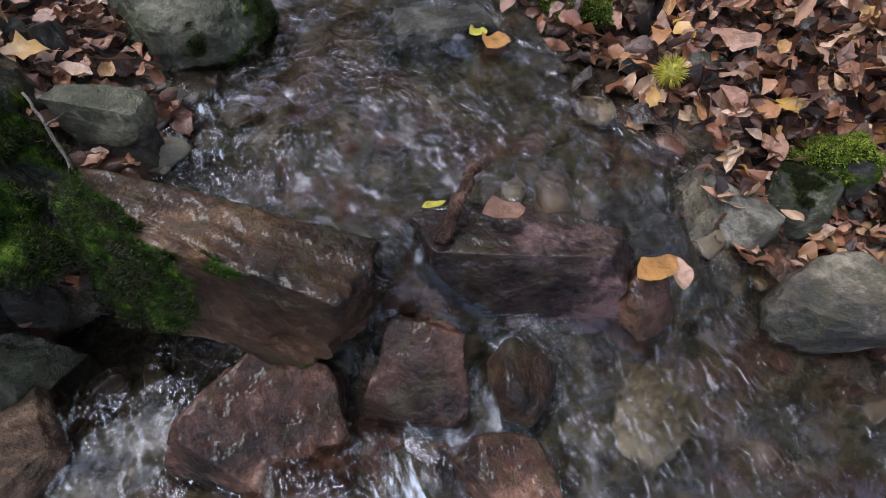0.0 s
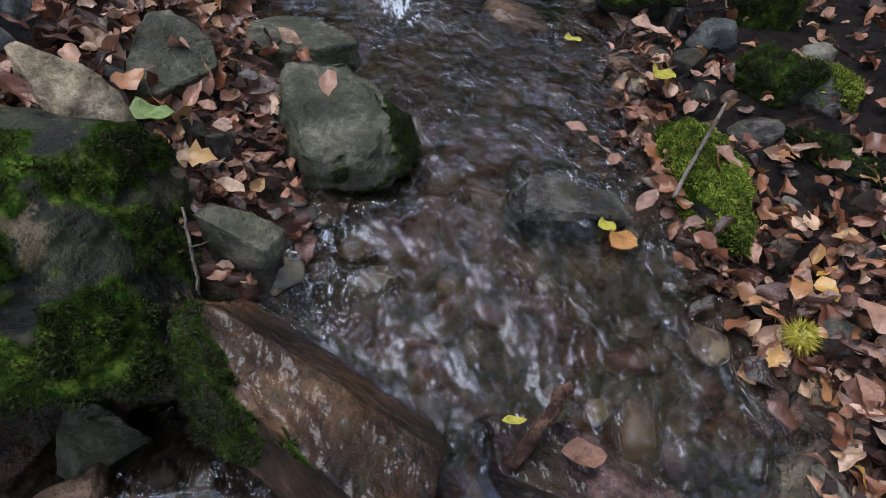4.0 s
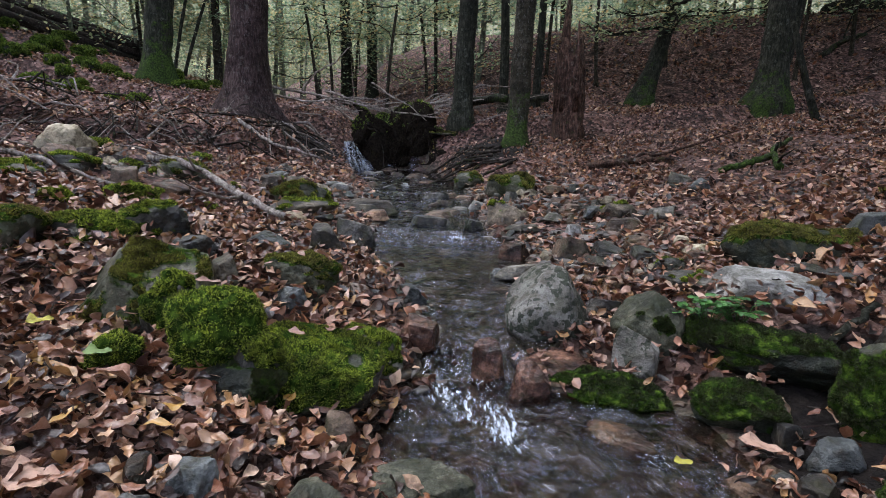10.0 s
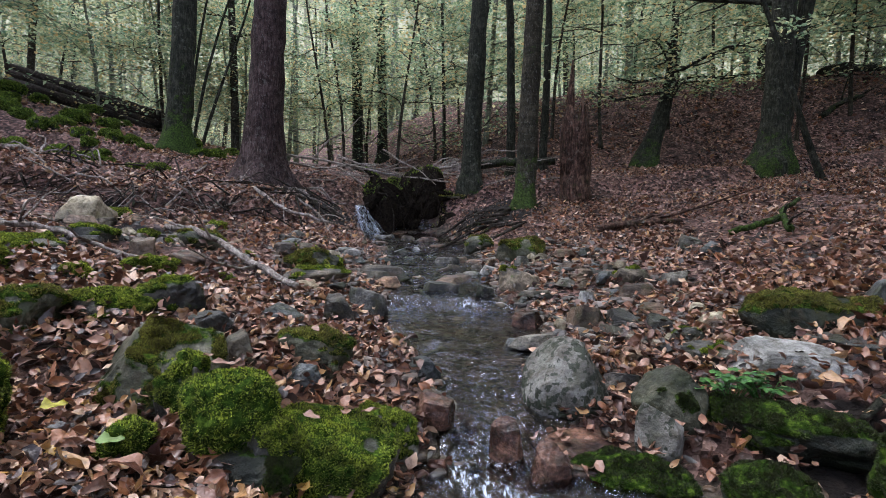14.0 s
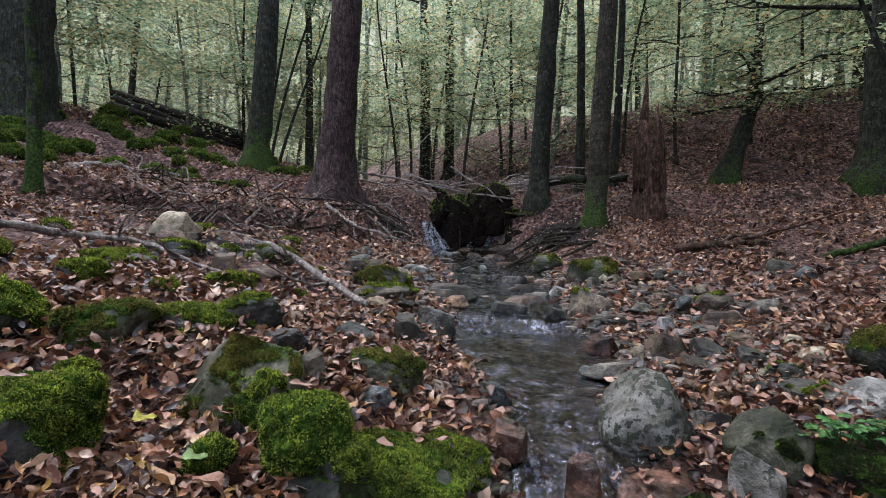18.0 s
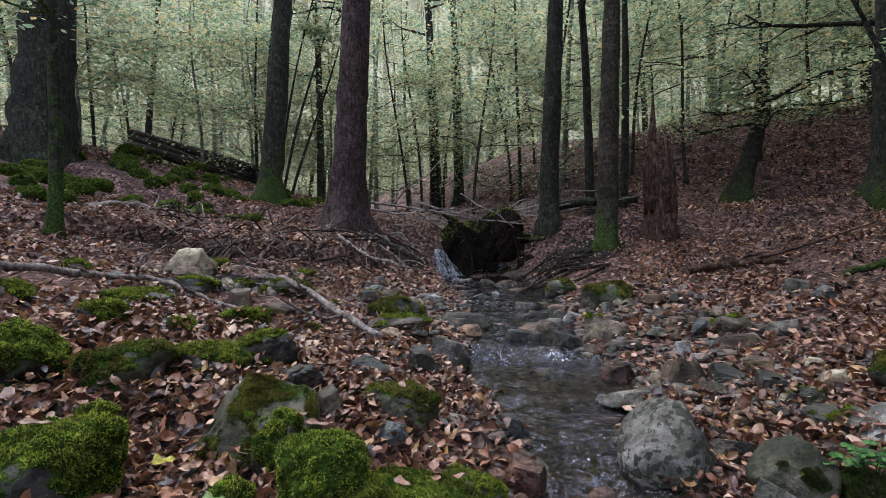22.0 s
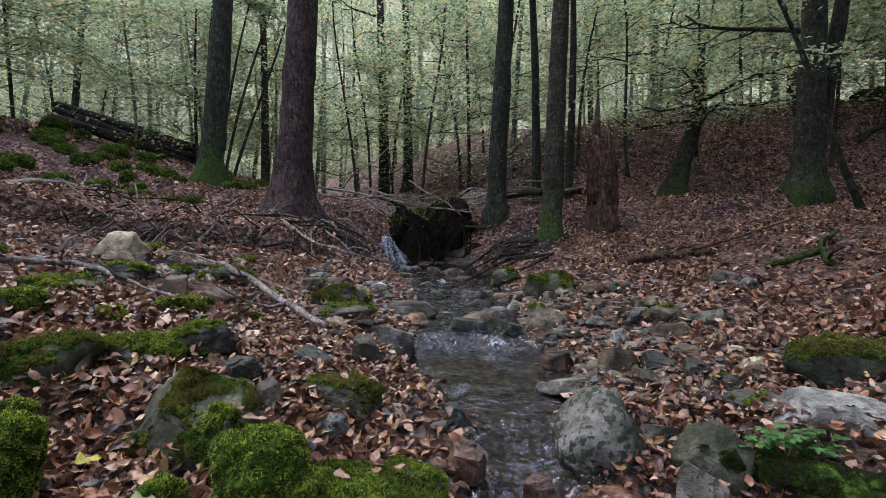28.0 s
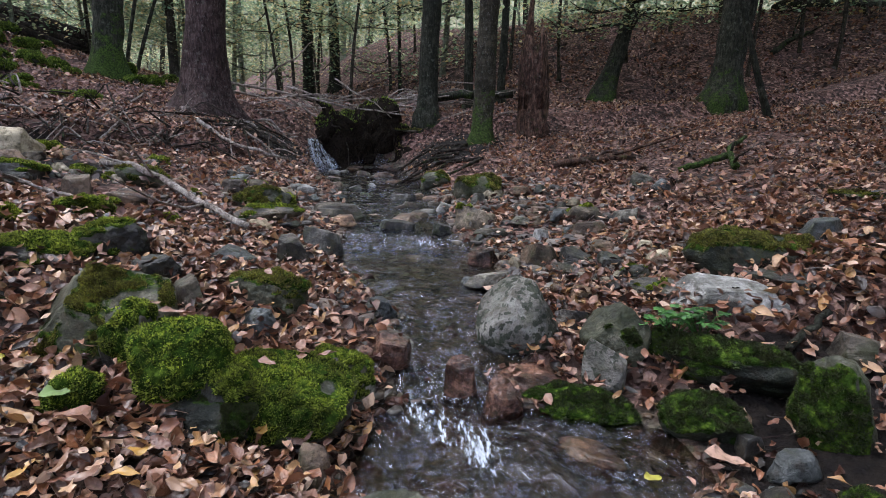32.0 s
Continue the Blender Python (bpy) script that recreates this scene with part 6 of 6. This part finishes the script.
def waterfall():
    ob = thing("waterfall", "small white waterfall dropping into the pool", "waterfall", (-1.40, 8.45, 0.94))
    rng = np.random.RandomState(3)
    for k in range(26):
        x = -0.10 + 0.12 * rng.rand()
        fan = rng.uniform(-0.05, 0.42)
        drop = np.linspace(0, 1, 12)
        line = np.stack([x + fan * drop**1.4 + 0.012 * rng.normal(size=12), 0.14 - 0.30 * drop**0.6 * rng.uniform(0.6, 1.1), 0.46 * (1 - drop**1.5) - 0.02], 1)
        v, f = tube(line, np.linspace(0.013, 0.024, 12) * rng.uniform(0.4, 1.3), 6, k, 0.8)
        part("strand", mesh_from("strand", v, f, WATER, foam_sheen=np.full(len(v), rng.uniform(0.42, 0.8)), chop=np.full(len(v), 1.0), deep=np.zeros(len(v))), ob)


waterfall()


def branch(name, label, points, r0, r1, seed, material=None, twigs=0, category="branch", lift=0.0, moss=0.35):
    """A branch on the ground along points of x, y and height above the ground."""
    pts = np.array([(x, y, float(ground_height(x, y)) + h + lift) for x, y, h in points])
    s = np.linspace(0, 1, len(pts))
    t = np.linspace(0, 1, max(10, 4 * len(pts)))
    line = np.stack([np.interp(t, s, pts[:, k]) for k in range(3)], 1)
    line += 0.25 * r0 * np.random.RandomState(seed).normal(size=line.shape)
    mid = line.mean(0)
    ob = thing(name, label, category, mid)
    v, f = tube(line - mid, np.linspace(r0, r1, len(t)), 8, seed, 0.25)
    material = material or STICK
    part("stem", mesh_from("stem", v, f, material, moss=np.full(len(v), moss)), ob)
    rng = np.random.RandomState(seed)
    for k in range(twigs):
        at = line[rng.randint(2, len(line) - 1)] - mid
        end = at + rng.normal(0, 1, 3) * (r0 * 9, r0 * 9, r0 * 4) + (0, 0, r0 * 3)
        v, f = tube(curve_points(at, end, 5, r0, seed + k), np.linspace(r0 * 0.45, r0 * 0.12, 5), 5, k)
        part("twig", mesh_from("twig", v, f, material, moss=np.full(len(v), 0.2)), ob)
    return ob


branch("fallen_branch", "pale fallen branch lying across the stones", [(-2.42, 4.45, 0.10), (-1.9, 3.95, 0.14), (-1.3, 3.42, 0.12), (-0.86, 2.97, 0.10)], 0.027, 0.019, 1, twigs=3)
branch("fallen_branch", "long crooked branch lying over the mossy slope", [(-3.3, 2.5, 0.05), (-2.91, 3.09, 0.06), (-2.7, 3.45, 0.08), (-2.1, 3.2, 0.07), (-1.60, 3.12, 0.04)], 0.026, 0.010, 2, twigs=6)
branch("fallen_branch", "thin fallen branch on the slope", [(-5.5, 5.8, 0.06), (-5.6, 6.6, 0.10), (-5.7, 7.4, 0.05)], 0.05, 0.03, 3, twigs=2)
branch("fallen_branch", "branch lying below the thick tree", [(-2.3, 6.2, 0.1), (-1.9, 6.0, 0.14), (-1.3, 6.1, 0.12)], 0.025, 0.015, 4, twigs=3)
branch("forked_branch", "mossy forked branch sticking out of the leaves", [(3.0, 4.55, 0.02), (3.08, 4.75, 0.12), (3.3, 5.15, 0.13), (3.9, 5.8, 0.10)], 0.032, 0.022, 5, material=BARK_DARK, twigs=2, moss=0.85)
branch("forked_branch", "short mossy prong of the forked branch", [(2.7, 4.95, 0.03), (2.9, 4.85, 0.08), (3.08, 4.78, 0.12)], 0.03, 0.035, 55, material=BARK_DARK, moss=0.85)
branch("fallen_branch", "rotting branch half buried in leaves", [(1.7, 5.9, 0.05), (2.2, 6.1, 0.08), (2.7, 6.0, 0.04)], 0.05, 0.03, 6, material=DEAD, twigs=3)
branch("stick", "broken stick caught on the ledge", [(x, y, z - float(ground_height(x, y))) for x, y, z in ((0.28, 0.195, 0.305), (0.335, 0.238, 0.335), (0.385, 0.285, 0.335))], 0.0085, 0.0075, 7, material=DEAD, moss=0.0)
branch("twig", "pale twig among leaves on the rock", [(-0.11, 0.43, 0.09), (-0.115, 0.47, 0.10), (-0.135, 0.53, 0.08)], 0.003, 0.002, 8, twigs=1)
branch("stick", "pale bare stick leaning on the moss", [(0.66, 0.60, 0.07), (0.80, 0.76, 0.13)], 0.0035, 0.003, 9, moss=0.0)
branch("stick", "dark stick lying by the slab", [(1.33, 1.62, 0.03), (1.55, 1.72, 0.05)], 0.014, 0.012, 10, material=BARK_DARK)
branch("mossy_log", "mossy fallen trunk behind the trees", [(0.5, 9.4, 0.25), (1.2, 9.3, 0.32), (1.9, 9.2, 0.3)], 0.07, 0.06, 12, material=BARK_DARK, category="log")
rng = np.random.RandomState(15)
for k in range(22):
    x, y = rng.uniform(-2.2, 0.6), rng.uniform(9.1, 10.4)
    a, length = rng.normal(0.0, 0.35), rng.uniform(0.9, 2.0)
    branch("brushwood", "bare pale branches piled behind the fall", [(x, y, 0.1 + 0.25 * rng.rand()), (x + math.cos(a) * length * 0.5, y + 0.4 * math.sin(a) * length, 0.2 + 0.25 * rng.rand()),
           (x + math.cos(a) * length, y + 0.6 * math.sin(a) * length, 0.1 + 0.35 * rng.rand())], 0.017, 0.007, 100 + k, twigs=2)
for k, (a, b, r) in enumerate((((-2.87, 8.5, 2.24), (0.10, 8.45, 1.74), 0.022), ((-2.65, 8.4, 2.02), (-0.75, 8.4, 2.02), 0.018), ((-0.55, 8.8, 1.95), (1.2, 8.95, 2.42), 0.020), ((-1.05, 8.5, 2.30), (-0.18, 8.35, 1.76), 0.014),
                               ((-2.45, 9.5, 2.30), (-1.55, 9.5, 3.0), 0.018), ((-2.5, 8.9, 1.95), (-0.5, 8.7, 2.12), 0.014), ((-2.7, 8.7, 2.12), (-1.2, 8.5, 1.82), 0.012), ((-0.4, 9.2, 1.95), (1.6, 9.5, 2.1), 0.014),
                               ((-2.3, 8.6, 1.75), (-1.1, 8.6, 2.1), 0.010), ((0.6, 8.6, 1.7), (1.9, 8.9, 2.3), 0.012), ((1.3, 8.9, 1.75), (2.4, 8.6, 2.0), 0.012), ((-2.2, 8.2, 1.7), (-1.6, 8.3, 1.35), 0.02))):
    points = [tuple(p + (q - p) * u for p, q in zip(a, b)) for u in (0, 0.35, 0.7, 1)]
    points = [(x, y, z + 0.07 * math.sin(3 * u + k) - float(ground_height(x, y))) for u, (x, y, z) in enumerate(points)]
    branch("brushwood", "long bare branch lying over the root plate", points, r, 0.5 * r, 140 + k, twigs=5, moss=0.1)
branch("fallen_log", "dark fallen log on the crest of the slope", [(10.2, 14.4, 0.1), (11.8, 14.6, 0.12), (13.6, 14.8, 0.1)], 0.20, 0.16, 160, material=BARK_DARK, category="log", moss=0.2)
branch("fallen_branch", "short dark branch on the leafy slope", [(8.2, 11.6, 0.05), (8.9, 11.9, 0.12), (9.5, 12.1, 0.06)], 0.06, 0.04, 161, material=BARK_DARK, twigs=2, moss=0.6)
for k in range(46):
    x = rng.uniform(-4.5, -2.0)
    y = 5.45 + 0.42 * (x + 3.4) + rng.normal(0.05, 0.1)
    side, drop = rng.normal(0, 0.25), rng.uniform(0.1, 0.4)
    branch("root", "bare root hanging from the eroded bank", [(x, y + 0.25, 0.01), (x + 0.4 * side, y, 0.06), (x + side, y - drop, 0.04)], rng.uniform(0.006, 0.016), 0.004, 600 + k, material=(ROOT, DEAD, ROOT, DEAD, STICK)[k % 5], twigs=2, category="root", moss=0.1)
for k in range(44):
    x, y = rng.uniform(-4.4, -1.9), rng.uniform(5.2, 6.8)
    a, length = rng.uniform(0, 6.28), rng.uniform(0.3, 0.9)
    branch("root", "tangled dead roots and twigs in the bank", [(x, y, 0.02 + 0.15 * rng.rand()), (x + math.cos(a) * length * 0.5, y + 0.4 * math.sin(a) * length, 0.10 + 0.2 * rng.rand()),
           (x + math.cos(a) * length, y + 0.5 * math.sin(a) * length, 0.02 + 0.1 * rng.rand())], 0.012, 0.005, 200 + k, material=(ROOT, STICK)[k % 3 == 0], twigs=2, category="root")
for k in range(15):
    x, y = rng.uniform(0.15, 0.9), rng.uniform(6.2, 8.0)
    branch("root", "bare tree roots reaching down to the pool", [(x + 0.3, y, 0.03), (x, y + rng.normal(0, 0.2), 0.05), (x - 0.3 - 0.2 * rng.rand(), y + rng.normal(0, 0.45), 0.01)], 0.024, 0.008, 300 + k, material=ROOT, category="root")
for k in range(20):
    x, y = rng.uniform(-2.3, -1.5), rng.uniform(6.4, 8.3)
    branch("root", "bare tree roots in the steep bank", [(x - 0.3, y + rng.normal(0, 0.25), 0.03), (x, y + rng.normal(0, 0.2), 0.07), (x + 0.2 + 0.25 * rng.rand(), y + rng.normal(-0.2, 0.4), 0.02)], 0.018, 0.007, 400 + k, material=(ROOT, STICK)[k % 4 == 0], category="root")


def snag(x, y):
    """The broken, rotten trunk."""
    ob = thing("broken_trunk", "tall rotten broken trunk with a jagged top", "tree", (x, y, float(ground_height(x, y))))
    z = np.linspace(-0.2, 1.25, 14)
    v, f = tube(np.stack([0 * z, 0 * z, z], 1), 0.26 - 0.05 * np.clip(z, 0, 2), 18, 5, 0.3)
    top = v[:, 2] > 0.9
    v[top, 2] += 0.25 * fractal(v[top] * 6, 2, 9)
    part("trunk", mesh_from("trunk", v, f, DEAD, moss=np.full(len(v), 0.25)), ob)
    rng = np.random.RandomState(2)
    for k in range(11):
        a = rng.uniform(0, 6.28)
        high = (2.15 if k == 0 else rng.uniform(1.25, 1.75))
        r = 0.10 if k == 0 else 0.17
        px, py = (-0.10, 0.0) if k == 0 else (math.cos(a) * r, math.sin(a) * r)
        v, f = tube([(px * 1.1, py * 1.1, 0.4), (px, py, 1.0), (px * 0.95, py, high * 0.8), (px * 0.9, py, high)], (0.09, 0.085, 0.05, 0.012) if k == 0 else (0.06, 0.055, 0.03, 0.008), 7, k, 0.3)
        part("splinter", mesh_from("splinter", v, f, DEAD, moss=np.full(len(v), 0.2)), ob)


snag(1.98, 8.05)


def log_pile():
    ob = thing("log_pile", "stack of dark felled logs on the slope", "logs", (-10.4, 14.8, float(ground_height(-10.4, 14.8))))
    rng = np.random.RandomState(6)
    for k, (off, up) in enumerate(((0, 0.15), (0.35, 0.2), (0.7, 0.1), (0.2, 0.42), (0.55, 0.47), (0.4, 0.72), (-0.35, 0.1), (0.0, 0.62), (-0.2, 0.38))):
        a = np.array((-2.0, off, up + 0.85 + rng.normal(0, 0.05)))
        b = np.array((3.0, off + rng.normal(0, 0.1), up - 0.75))
        s = np.linspace(0, 1, 8)[:, None]
        v, f = tube(a + (b - a) * s * rng.uniform(0.7, 1.05) + (rng.normal(0, 0.25), 0, 0) + np.sin(s * 4 + k) * (0, 0.05, 0.05), np.linspace(0.14, 0.11, 8) * rng.uniform(0.7, 1.15), 10, k, 0.3)
        part("log", mesh_from("log", v, f, ROOT, moss=np.full(len(v), 0.05)), ob)


log_pile()


def plant(x, y, z, seed):
    rng = np.random.RandomState(seed)
    ob = thing("wild_plant", "small bright green leafy plant among stones", "plant", (x, y, z))
    for k in range(22):
        a, r = rng.uniform(0, 6.28), rng.uniform(0.04, 0.11)
        tip = np.array((math.cos(a) * r * 1.3, math.sin(a) * r * 0.7, rng.uniform(0.03, 0.09)))
        v, f = tube([(0, 0, -0.03), tuple(tip * 0.6 + (0, 0, 0.02)), tuple(tip)], (0.0016, 0.0012, 0.001), 4, k)
        stalk = part("stalk", mesh_from("stalk", v, f, FERN), ob)
        n = 5
        around = np.linspace(0, 6.283, n, endpoint=False) + a
        at = tip + np.stack([np.cos(around), np.sin(around), 0 * around], 1) * 0.012
        v, f = leaf_batch(at, around, rng.normal(0.1, 0.2, n), rng.normal(0, 0.2, n), np.full(n, 0.026), np.full(n, 0.018), np.full(n, 0.2))
        part("leaf", mesh_from("leaf", v, f, FERN, False), stalk)


plant(0.97, 1.72, 0.605, 1)
plant(1.06, 1.70, 0.605, 2)

rng = np.random.RandomState(33)
for k in range(60):
    x, y = (rng.uniform(-1.6, -0.15), rng.uniform(0.7, 3.0)) if k < 30 else (rng.uniform(0.8, 2.0), rng.uniform(0.0, 3.4))
    a, length = rng.uniform(0, 6.28), rng.uniform(0.06, 0.22)
    branch("twig", "thin dry twig lying on the leaves", [(x, y, 0.03), (x + math.cos(a) * length / 2, y + math.sin(a) * length / 2, 0.045), (x + math.cos(a + 0.3) * length, y + math.sin(a + 0.3) * length, 0.03)],
           rng.uniform(0.002, 0.004), 0.0015, 500 + k, material=(STICK, ROOT, BARK)[k % 3], category="twig")
